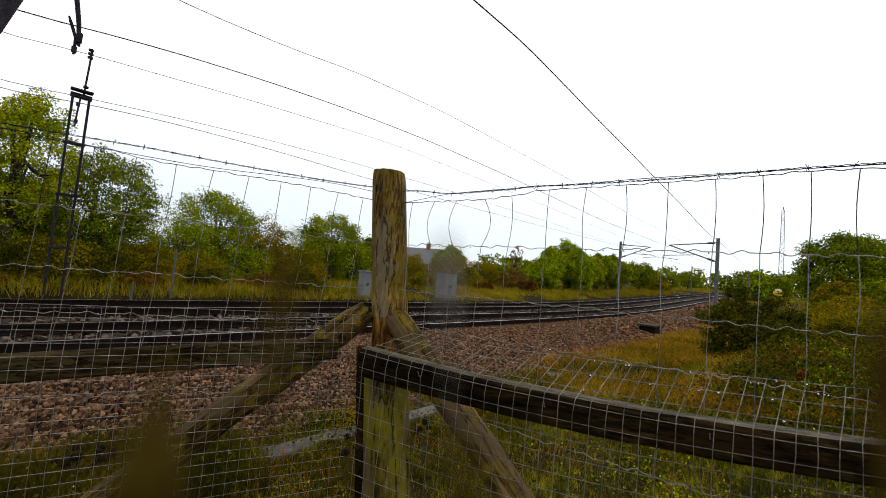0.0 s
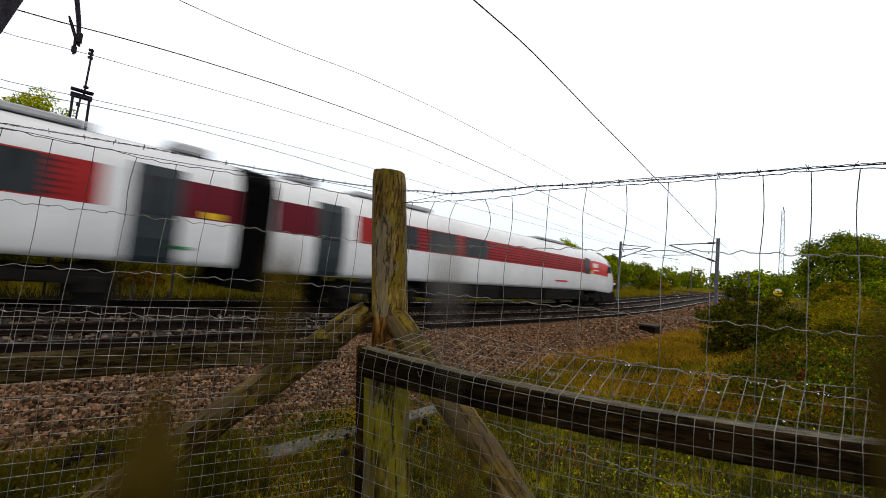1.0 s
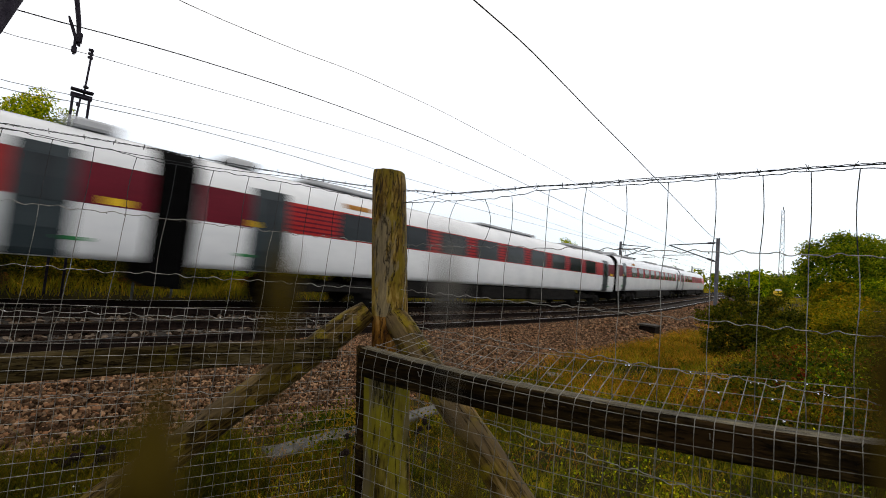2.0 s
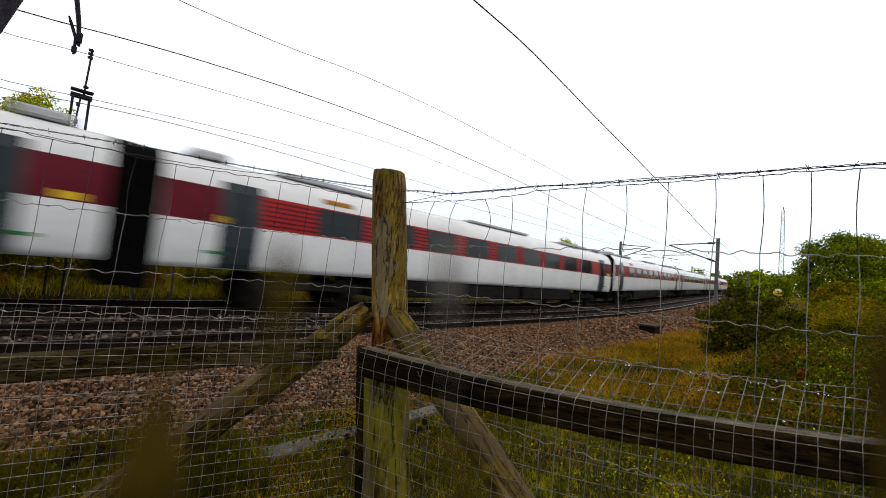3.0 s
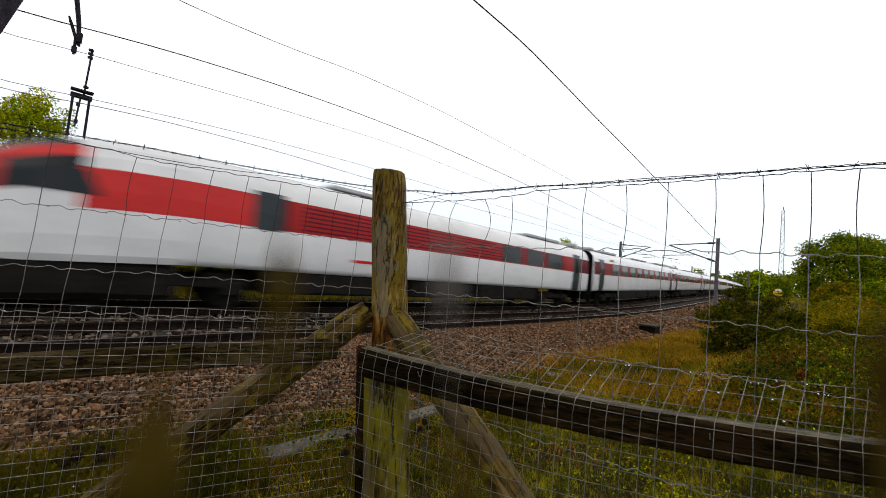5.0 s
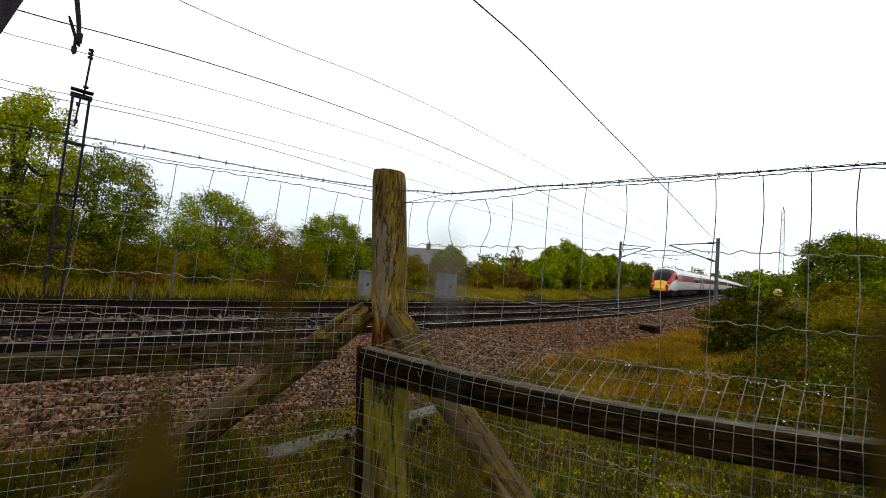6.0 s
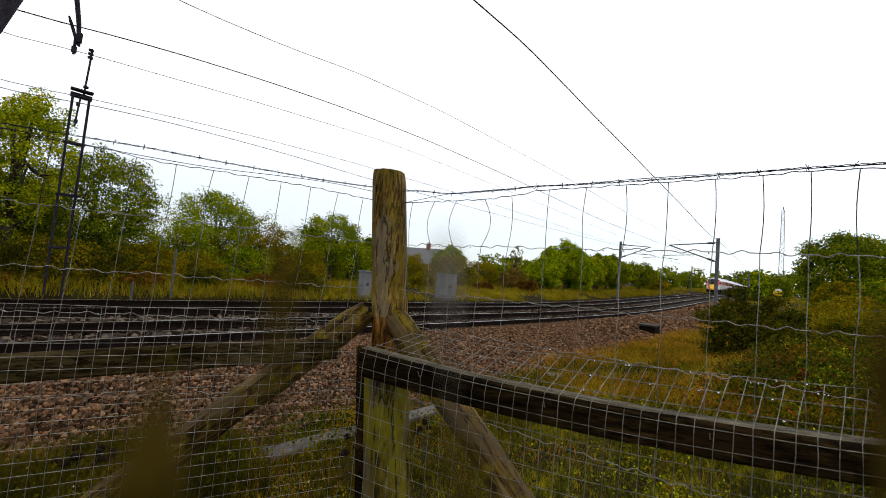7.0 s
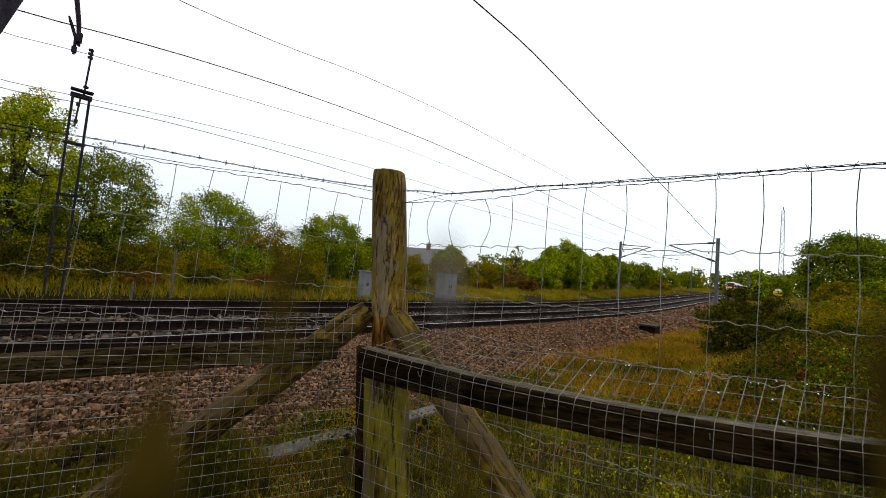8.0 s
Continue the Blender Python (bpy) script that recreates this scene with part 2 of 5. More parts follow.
# ---------------------------------------------------------------- mesh tools
class Shape:
    """Collects vertices and faces, with a material slot for each face."""

    def __init__(self):
        self.v, self.f, self.s = [], [], []

    def add(self, verts, faces, slot=0):
        k = len(self.v)
        self.v.extend(tuple(p) for p in verts)
        for q in faces:
            self.f.append(tuple(i + k for i in q))
            self.s.append(slot)
        return self

    def box(self, c, size, slot=0, turn=None, bevel=0.0):
        hx, hy, hz = (a / 2 for a in size)
        b = min(bevel, hx * 0.45, hy * 0.45, hz * 0.45)
        ring = [(-hx, -hy + b), (-hx + b, -hy), (hx - b, -hy), (hx, -hy + b), (hx, hy - b), (hx - b, hy), (-hx + b, hy), (-hx, hy - b)]
        if b <= 0:
            ring = [(-hx, -hy), (hx, -hy), (hx, hy), (-hx, hy)]
        n = len(ring)
        levels = [(-hz, 1), (hz, 1)] if b <= 0 else [(-hz, 0), (-hz + b, 1), (hz - b, 1), (hz, 0)]
        vs = []
        for z, full in levels:
            for x, y in ring:
                kx, ky = (1, 1) if full else ((hx - b) / hx, (hy - b) / hy)
                vs.append(Vector((x * kx, y * ky, z)))
        if turn is not None:
            vs = [turn @ p for p in vs]
        vs = [p + Vector(c) for p in vs]
        fs = [tuple(reversed(range(n))), tuple(range((len(levels) - 1) * n, len(levels) * n))]
        for i in range(len(levels) - 1):
            for j in range(n):
                fs.append((i * n + j, i * n + (j + 1) % n, (i + 1) * n + (j + 1) % n, (i + 1) * n + j))
        return self.add(vs, fs, slot)

    def tube(self, pts, radii, n=6, slot=0, caps=True):
        pts = [Vector(p) for p in pts]
        if not isinstance(radii, (list, tuple)):
            radii = [radii] * len(pts)
        vs, up = [], None
        for i, p in enumerate(pts):
            d = (pts[min(i + 1, len(pts) - 1)] - pts[max(i - 1, 0)]).normalized()
            if up is None:
                up = d.orthogonal().normalized()
            up = (up - d * up.dot(d)).normalized()
            side = d.cross(up)
            for j in range(n):
                a = 2 * math.pi * j / n
                vs.append(p + (up * math.cos(a) + side * math.sin(a)) * radii[i])
        fs = []
        for i in range(len(pts) - 1):
            for j in range(n):
                fs.append((i * n + j, i * n + (j + 1) % n, (i + 1) * n + (j + 1) % n, (i + 1) * n + j))
        if caps:
            fs += [tuple(reversed(range(n))), tuple(range((len(pts) - 1) * n, len(pts) * n))]
        return self.add(vs, fs, slot)

    def sweep(self, rings, slot=0, closed=True, caps=True, slots=None):
        n = len(rings[0])
        k = len(self.v)
        self.v.extend(tuple(p) for r in rings for p in r)
        for i in range(len(rings) - 1):
            for j in range(n if closed else n - 1):
                self.f.append((k + i * n + j, k + i * n + (j + 1) % n, k + (i + 1) * n + (j + 1) % n, k + (i + 1) * n + j))
                self.s.append(slots[j] if slots else slot)
        if caps and closed:
            self.f.append(tuple(k + j for j in reversed(range(n))))
            self.f.append(tuple(k + (len(rings) - 1) * n + j for j in range(n)))
            self.s += [slots[0] if slots else slot] * 2
        return self

    def mesh(self, name, mats, smooth=False):
        me = bpy.data.meshes.new(name)
        me.from_pydata(self.v, [], self.f)
        for m in mats if isinstance(mats, (list, tuple)) else [mats]:
            me.materials.append(m)
        me.polygons.foreach_set("material_index", self.s)
        if smooth:
            me.polygons.foreach_set("use_smooth", [True] * len(me.polygons))
        me.update()
        return me


def part(name, shape, mats, parent=None, label="", smooth=False):
    ob = new(name, shape if isinstance(shape, bpy.types.Mesh) else shape.mesh(name, mats, smooth))
    if parent is not None:
        ob.parent = parent
    return tagged(ob, label)


def thing(name, label, category, group="", kind="", at=None):
    ob = new(name)
    ob.empty_display_size = 0.2
    if at is not None:
        ob.matrix_basis = at
    return tagged(ob, label, category, group, kind)


def soup(name, verts, faces, mat):
    """A mesh from numpy arrays of vertices and equal-sized faces."""
    me = bpy.data.meshes.new(name)
    verts, faces = np.asarray(verts, dtype=np.float32), np.asarray(faces, dtype=np.int32)
    k = faces.shape[1]
    me.vertices.add(len(verts))
    me.vertices.foreach_set("co", verts.ravel())
    me.loops.add(faces.size)
    me.loops.foreach_set("vertex_index", faces.ravel())
    me.polygons.add(len(faces))
    me.polygons.foreach_set("loop_start", np.arange(0, faces.size, k, dtype=np.int32))
    me.update(calc_edges=True)
    me.validate()
    me.materials.append(mat)
    return me


# ---------------------------------------------------------------- the lie of the land
NEAR_RAIL = 7.143
GAUGE = 1.435
NEAR_LINE = NEAR_RAIL + GAUGE / 2
FAR_LINE = NEAR_LINE + 3.40


def ramp_up(x, curve, slope):
    """Straight up to x = 12, then a curve that eases into a steady slope."""
    u = max(0.0, x - 12)
    u1 = slope / (2 * curve)
    return curve * u * u if u < u1 else curve * u1 * u1 + slope * (u - u1)


def swing(x):
    return ramp_up(x, 0.0012, 0.07)


def climb(x):
    far = max(0.0, x - 110)
    return ramp_up(x, 0.0006, 0.025) - 0.009 * far * far / (far + 60)


PROFILE = [(-400, 1.5), (-60, 0.5), (-6, -0.3), (0, -0.42), (2.5, -0.52), (4.2, -0.55), (13.2, -0.4), (14.0, -0.15), (16, 0.05), (22, 0.15),
           (60, 0.4), (400, 2.0)]


def land(x, y):
    """Height of the ground beside and under the line."""
    d = y - swing(x)
    z = float(np.interp(d, [p[0] for p in PROFILE], [p[1] for p in PROFILE]))
    bank = 0.75 * math.exp(-((x - 11) / 7) ** 2 - ((d + 0.5) / 2.6) ** 2)
    rough = 0.05 * noise.noise(Vector((x * 0.7, y * 0.7, 0))) + 0.02 * noise.noise(Vector((x * 2.5, y * 2.5, 3)))
    return z + climb(min(x, 400)) + (bank + rough if abs(d - 8.7) > 4.5 else 0)


def site(r, d, z):
    """World point from metres to the right of, ahead of the standpoint, and height."""
    return Vector((r * math.sin(YAW) + d * math.cos(YAW), -r * math.cos(YAW) + d * math.sin(YAW), z))


def build_ground():
    xs = np.unique(np.concatenate([np.linspace(-3000, -60, 12), np.linspace(-60, -8, 20), np.linspace(-8, 40, 130), np.linspace(40, 140, 60),
                                   np.linspace(140, 3000, 24)]))
    ys = np.unique(np.concatenate([np.linspace(-3000, -40, 12), np.linspace(-40, -6, 18), np.linspace(-6, 24, 100), np.linspace(24, 80, 24),
                                   np.linspace(80, 3000, 24)]))
    verts = [(x, y + swing(min(x, 400)), land(x, y + swing(min(x, 400)))) for x in xs for y in ys]
    n = len(ys)
    faces = [(i * n + j, (i + 1) * n + j, (i + 1) * n + j + 1, i * n + j + 1) for i in range(len(xs) - 1) for j in range(n - 1)]
    ob = part("ground", Shape().add(verts, faces), SOIL, smooth=True)
    tagged(ob, "rough damp turf and soil beside the railway", "ground", kind="structure")


def ballast_height(d):
    """Height of the ballast across the line, d metres from the standpoint's side."""
    return float(np.interp(d, [4.0, 5.7, 6.3, 6.9, 7.2, 12.0, 12.3, 13.0, 13.7], [-0.60, -0.22, -0.14, -0.15, -0.21, -0.21, -0.15, -0.17, -0.5]))


STATIONS = list(np.concatenate([np.linspace(-60, -8, 8), np.linspace(-7, 60, 90), np.linspace(63, 160, 30), np.linspace(180, 900, 20)]))


def build_ballast():
    ds = np.linspace(4.0, 13.7, 56)
    rings = []
    for x in STATIONS:
        rings.append([(x, d + swing(x), ballast_height(d) + climb(x) + 0.025 * noise.noise(Vector((x * 2, d * 2, 0))) - (0.02 if x < 25 else 0)) for d in ds])
    ob = part("ballast_bed", Shape().sweep(rings, closed=False), BED, smooth=True)
    tagged(ob, "bed of crushed brown stone under the two tracks", "ballast", kind="structure")
    # loose stones; from the near rail on, shadow is put into a darker colour
    rng = np.random.default_rng(4)
    base = np.array([(-1, -1, -1), (1, -1, -1), (1, 1, -1), (-1, 1, -1), (-1, -1, 1), (1, -1, 1), (1, 1, 1), (-1, 1, 1)], float)
    quads = np.array([(0, 3, 2, 1), (4, 5, 6, 7), (0, 1, 5, 4), (1, 2, 6, 5), (2, 3, 7, 6), (3, 0, 4, 7)])
    places = []
    for x0, x1, d0, d1, count, size in ((-2.5, 5, 3.9, 6.95, 40000, 0.0155), (5, 14, 3.9, 6.95, 27000, 0.021), (14, 34, 4.0, 6.95, 12000, 0.036),
                                        (-2.5, 14, 6.95, 13.4, 14000, 0.03), (14, 34, 6.95, 13.4, 6000, 0.04), (34, 70, 4.2, 6.9, 4000, 0.055)):
        x = rng.uniform(x0, x1, count)
        d = rng.uniform(d0, d1, count)
        s = size * rng.uniform(0.55, 1.45, count)
        places.append(np.stack([x, d, s], 1))
    places = np.concatenate(places)
    off = base[None] * (0.75 + 0.5 * rng.random((len(places), 8, 3)))
    off *= 1 - 0.35 * rng.random((len(places), 1, 3))
    q = rng.normal(size=(len(places), 4))
    q /= np.linalg.norm(q, axis=1)[:, None]
    w, a, b, c = q.T
    rot = np.stack([1 - 2 * (b * b + c * c), 2 * (a * b - c * w), 2 * (a * c + b * w), 2 * (a * b + c * w), 1 - 2 * (a * a + c * c), 2 * (b * c - a * w),
                    2 * (a * c - b * w), 2 * (b * c + a * w), 1 - 2 * (a * a + b * b)], 1).reshape(-1, 3, 3)
    off = np.einsum("nij,nkj->nki", rot, off) * places[:, 2][:, None, None]
    mid = np.array([(x, d + swing(x), ballast_height(d) + climb(x) + s * 0.35) for x, d, s in places])
    verts = (off + mid[:, None]).reshape(-1, 3)
    for name, mat, keep, label in (("ballast_stones", STONE, places[:, 1] < 6.95, "loose angular brown and grey ballast stones"),
                                   ("shaded_ballast_stones", SHADED_STONE, places[:, 1] >= 6.95, "ballast stones between the rails, coloured darker for the shadow there")):
        pick = np.repeat(keep, 8)
        faces = (quads[None] + 8 * np.arange(int(keep.sum()))[:, None, None]).reshape(-1, 4)
        ob = new(name, soup(name, verts[pick], faces, mat))
        tagged(ob, label, "gravel", kind="stuff")


RAIL_SECTION = [(-0.07, -0.159), (0.07, -0.159), (0.07, -0.148), (0.012, -0.125), (0.01, -0.045), (0.036, -0.035), (0.036, -0.008), (0.028, 0.0),
                (-0.028, 0.0), (-0.036, -0.008), (-0.036, -0.035), (-0.01, -0.045), (-0.012, -0.125), (-0.07, -0.148)]


def build_track(name, centre):
    track = thing(name, "straight main line track of steel rails on concrete sleepers", "railway track", kind="structure")
    slots = [1 if i == 7 else 0 for i in range(len(RAIL_SECTION))]
    for side in (-0.5, 0.5):
        rings = [[(x, centre + side * (GAUGE + 0.07) + y + swing(x), z + climb(x)) for y, z in RAIL_SECTION] for x in STATIONS]
        part("rail", Shape().sweep(rings, slots=slots), [RUST, SHINE], track)
    shape = Shape().box((0, 0, -0.27), (0.26, 2.5, 0.2), bevel=0.03)
    for side in (-0.75, 0.75):
        for k in (-0.1, 0.1):
            shape.box((0, side + k, -0.155), (0.11, 0.07, 0.05), 1, bevel=0.01)
    me = shape.mesh("sleeper", [SLEEPER, RUST])
    for i in range(120):
        x = -6 + i * 0.65
        ob = part("sleeper", me, None, track)
        ob.matrix_basis = pose(x, centre + swing(x), climb(x), 0, 0, math.degrees(math.atan(swing(x + 0.5) - swing(x - 0.5))))


# ---------------------------------------------------------------- the train
TRAIN_WHITE = material("white_coach_paint", (0.66, 0.67, 0.68), (0.78, 0.78, 0.78), 1.2, 0.25, bump=0.02, fine=20, spec=0.5)
TRAIN_RED = material("dark_red_coach_paint", (0.085, 0.004, 0.011), (0.135, 0.007, 0.017), 1.5, 0.5, bump=0.02, spec=0.12)
BAND_RED = material("red_band_paint", (0.27, 0.010, 0.010), (0.36, 0.016, 0.014), 1.5, 0.45, bump=0.02, spec=0.15)
NOSE_RED = material("bright_red_nose_paint", (0.5, 0.01, 0.01), (0.6, 0.02, 0.015), 1.5, 0.3, bump=0.02, spec=0.25)
NOSE_YELLOW = material("yellow_warning_paint", (0.80, 0.42, 0.01), (0.88, 0.50, 0.02), 1.5, 0.3, bump=0.02, spec=0.5)
TRAIN_ROOF = material("grey_coach_roof", (0.36, 0.37, 0.38), (0.5, 0.5, 0.51), 2, 0.5, bump=0.05)
TRAIN_DARK = material("sooty_underframe", (0.005, 0.005, 0.005), (0.02, 0.018, 0.016), 5, 0.8, 0.0, 0.3)
DOOR_GREY = material("dark_grey_door_paint", (0.016, 0.024, 0.028), (0.026, 0.036, 0.04), 2, 0.35, bump=0.02, spec=0.25)
RUBBER = material("black_rubber", (0.002, 0.002, 0.002), (0.006, 0.006, 0.006), 6, 0.8, bump=0.2)
TINTED = material("tinted_window_glass", (0.008, 0.011, 0.013), (0.014, 0.019, 0.022), 2, 0.15, bump=0.0, spec=0.2)
AMBER = material("amber_destination_display", (0.25, 0.10, 0.02), (0.4, 0.2, 0.05), 12, 0.4, bump=0.0)
SIGN_YELLOW = material("yellow_stripe_paint", (0.6, 0.38, 0.02), (0.7, 0.46, 0.03), 4, 0.4, bump=0.0)
SIGN_GREEN = material("green_label_paint", (0.03, 0.18, 0.06), (0.05, 0.25, 0.09), 4, 0.4, bump=0.0)
LOGO_WHITE = material("white_lettering_paint", (0.7, 0.7, 0.7), (0.8, 0.8, 0.8), 4, 0.4, bump=0.0)
LAMP_WHITE = material("lamp_glass", (0.6, 0.6, 0.62), (0.75, 0.75, 0.78), 4, 0.1, bump=0.0)
TAIL_RED = material("tail_lamp_glass", (0.5, 0.01, 0.02), (0.6, 0.02, 0.03), 4, 0.15, bump=0.0)

HALF = [(1.24, 0.98), (1.30, 1.12), (1.345, 1.5), (1.355, 2.02), (1.345, 2.4), (1.30, 2.82), (1.24, 3.05), (1.10, 3.28), (0.85, 3.45), (0.45, 3.55), (0.0, 3.58)]
SECTION = [(-y, z) for y, z in HALF] + [(y, z) for y, z in reversed(HALF[:-1])]
BAND = [0, 0, 0, 1, 1, 0, 0, 0, 2, 2, 2, 2, 0, 0, 0, 1, 1, 0, 0, 0, 3]


def side_y(z):
    return float(np.interp(z, [p[1] for p in HALF], [p[0] for p in HALF]))


def coach_body(x0, x1, bright0, bright1):
    """The shell from x0 to x1; the window band is bright red between bright0 and bright1, maroon beyond."""
    body = Shape()
    for a, b, red in ((x0, bright0, 1), (bright0, bright1, 4), (bright1, x1, 1)):
        if b - a > 0.01:
            body.sweep([[(x, y, z) for y, z in SECTION] for x in (a, (a + b) / 2, b)], slots=[red if k == 1 else k for k in BAND], caps=False)
    for x, order in ((x0, 1), (x1, -1)):
        body.add([(x, y, z) for y, z in SECTION], [tuple(range(len(SECTION)))[::order]])
    return body


def bellows(e):
    """The folded rubber tube between two coaches, half of it on each."""
    rings = []
    for i in range(9):
        q = 1.2 - 0.06 * (i % 2)
        x = e * (12.58 + 0.05 * i)
        rings.append([(x, -q, 0.5), (x, q, 0.5), (x, q, 3.15), (x, q - 0.3, 3.45), (x, -q + 0.3, 3.45), (x, -q, 3.15)])
    return Shape().sweep(rings)


def add_graphic_lines(car, x0, x1):
    """Thin maroon lines printed along the bright part of the window band."""
    for side in (-1, 1):
        for i in range(6):
            part("graphic_line", side_plate((x0 + x1) / 2, 2.12 + 0.118 * i, x1 - x0, 0.045, side, 0.004), TRAIN_RED, car, "thin maroon line along the red band")


def side_plate(x, z, w, h, side, proud=0.006, slot=0, shape=None):
    """A thin curved plate that lies on the coach side."""
    shape = shape or Shape()
    levels = sorted({z - h / 2, z + h / 2, *[p[1] for p in HALF if z - h / 2 < p[1] < z + h / 2]})
    outer = [[(xx, side * (side_y(q) + proud), q) for q in levels] for xx in (x - w / 2, x + w / 2)]
    inner = [[(xx, side * (side_y(q) - 0.02), q) for q in levels] for xx in (x - w / 2, x + w / 2)]
    ring0 = outer[0] + list(reversed(inner[0]))
    ring1 = outer[1] + list(reversed(inner[1]))
    return shape.sweep([ring0, ring1], slot)


def add_bogie(car, x):
    frame_shape = Shape()
    for s in (-1, 1):
        frame_shape.box((x, s * 1.05, 0.62), (3.3, 0.14, 0.22), bevel=0.03)
        for k in (-1.3, 1.3):
            frame_shape.box((x + k, s * 1.12, 0.48), (0.42, 0.18, 0.34), bevel=0.05)
            frame_shape.tube([(x + k * 0.65, s * 1.12, 0.5), (x + k * 0.65, s * 1.12, 0.85)], 0.11, 8)
    frame_shape.box((x, 0, 0.66), (0.6, 2.1, 0.24), bevel=0.04)
    bogie = part("bogie", frame_shape, TRAIN_DARK, car, "dark grimy bogie frame")
    for k in (-1.3, 1.3):
        w = Shape()
        w.tube([(x + k, -0.85, 0.46), (x + k, 0.85, 0.46)], 0.09, 8)
        for s in (-1, 1):
            w.tube([(x + k, s * 0.69, 0.46), (x + k, s * 0.76, 0.46), (x + k, s * 0.77, 0.46), (x + k, s * 0.83, 0.46)], [0.48, 0.46, 0.46, 0.45], 20)
        part("wheelset", w, TRAIN_DARK, bogie)


def add_underframe(car, x0, x1):
    for i, (a, b) in enumerate(((0.0, 0.34), (0.36, 0.62), (0.64, 1.0))):
        xa, xb = x0 + (x1 - x0) * a, x0 + (x1 - x0) * b
        part("equipment_case", Shape().box(((xa + xb) / 2, 0, 0.68), (xb - xa, 2.46 - 0.08 * (i == 1), 0.58), bevel=0.06), TRAIN_DARK, car)


def add_roof_gear(car, spots):
    for x, length, height in spots:
        part("roof_fairing", Shape().box((x, 0, 3.56 + height / 2 - 0.03), (length, 1.5, height), bevel=0.08), TRAIN_ROOF, car)


def add_door(car, x):
    for side in (-1, 1):
        door = part("door", side_plate(x, 2.0, 0.88, 2.0, side, 0.012), DOOR_GREY, car, "dark grey sliding door")
        part("door_window", side_plate(x, 2.38, 0.5, 0.8, side, 0.018), TINTED, door)


def add_windows(car, xs, w=1.5):
    for x in xs:
        for side in (-1, 1):
            part("window", side_plate(x, 2.42, w, 0.74, side, 0.008), TINTED, car)


def build_middle_coach(rear_door=0.0):
    car = thing("passenger_coach", "white passenger coach with a dark red window band", "train coach", "coaches of the train")
    part("body", coach_body(-12.58, 12.58, rear_door or -11.0, 11.0), [TRAIN_WHITE, TRAIN_RED, TRAIN_ROOF, TRAIN_DARK, BAND_RED], car, smooth=True)
    add_graphic_lines(car, (rear_door or -11.0) + 0.5, 9.6)
    for e in (-1, 1):
        part("gangway_bellows", bellows(e), RUBBER, car)
        add_door(car, 11.0 if e > 0 else (rear_door or -11.0))
        add_bogie(car, e * 8.9)
    add_windows(car, [8.6 - 2.11 * i for i in range(9)])
    add_underframe(car, -6.9, 6.9)
    add_roof_gear(car, ((-8.2, 3.4, 0.14), (8.2, 3.4, 0.14), (0.5, 4.6, 0.1), (-11.6, 0.8, 0.2), (11.6, 0.8, 0.2)))
    part("destination_display", side_plate(-8.4 if not rear_door else rear_door + 2.2, 3.02, 0.95, 0.14, -1, 0.012), AMBER, car, "amber dot display over the windows")
    for x, z, w, h, m in ((12.05, 2.12, 0.42, 0.14, SIGN_YELLOW), (-11.3, 2.12, 0.42, 0.14, SIGN_YELLOW), (11.5, 1.35, 0.4, 0.07, SIGN_GREEN), (-11.5, 1.35, 0.4, 0.07, SIGN_GREEN)):
        part("label_strip", side_plate(x, z, w, h, -1, 0.012), m, car)
    return car


def add_pantograph(car, x):
    p = Shape()
    p.box((x, 0, 3.68), (1.9, 1.0, 0.08), bevel=0.02)
    for s in (-0.4, 0.4):
        for k in (-0.7, 0.7):
            p.tube([(x + k, s, 3.55), (x + k, s, 3.7)], 0.06, 8)
    p.tube([(x - 0.7, 0, 3.74), (x + 0.8, 0, 4.02)], 0.05, 8)
    p.tube([(x + 0.8, -0.3, 4.02), (x - 0.3, -0.1, 4.4)], 0.025, 6)
    p.tube([(x + 0.8, 0.3, 4.02), (x - 0.3, 0.1, 4.4)], 0.025, 6)
    for k in (-0.45, -0.15):
        p.tube([(x + k, -0.85, 4.3), (x + k, -0.6, 4.43), (x + k, 0.6, 4.43), (x + k, 0.85, 4.3)], 0.025, 6)
    part("pantograph", p, TRAIN_DARK, car, "raised dark pantograph on the roof")


def nose_ring(u):
    """Cross-section of the streamlined end, u from 0 at the cab's back to 1 at the tip."""
    top = 3.58 - 0.22 * u - 3.4 * max(0.0, u - 0.18) ** 2.6
    width = 1 - 0.06 * u - 1.15 * max(0.0, u - 0.35) ** 2
    low = 0.98 - 0.16 * u
    ring = []
    for y, z in SECTION:
        f = (z - 0.98) / 2.6
        zz = low + (top - low) * f
        ring.append((8.2 + 4.55 * u + 0.34 * u * u * (1 - (2 * f - 0.7) ** 2) * (1 - (y / 1.4) ** 2 * 0.6), y * width, zz))
    return ring


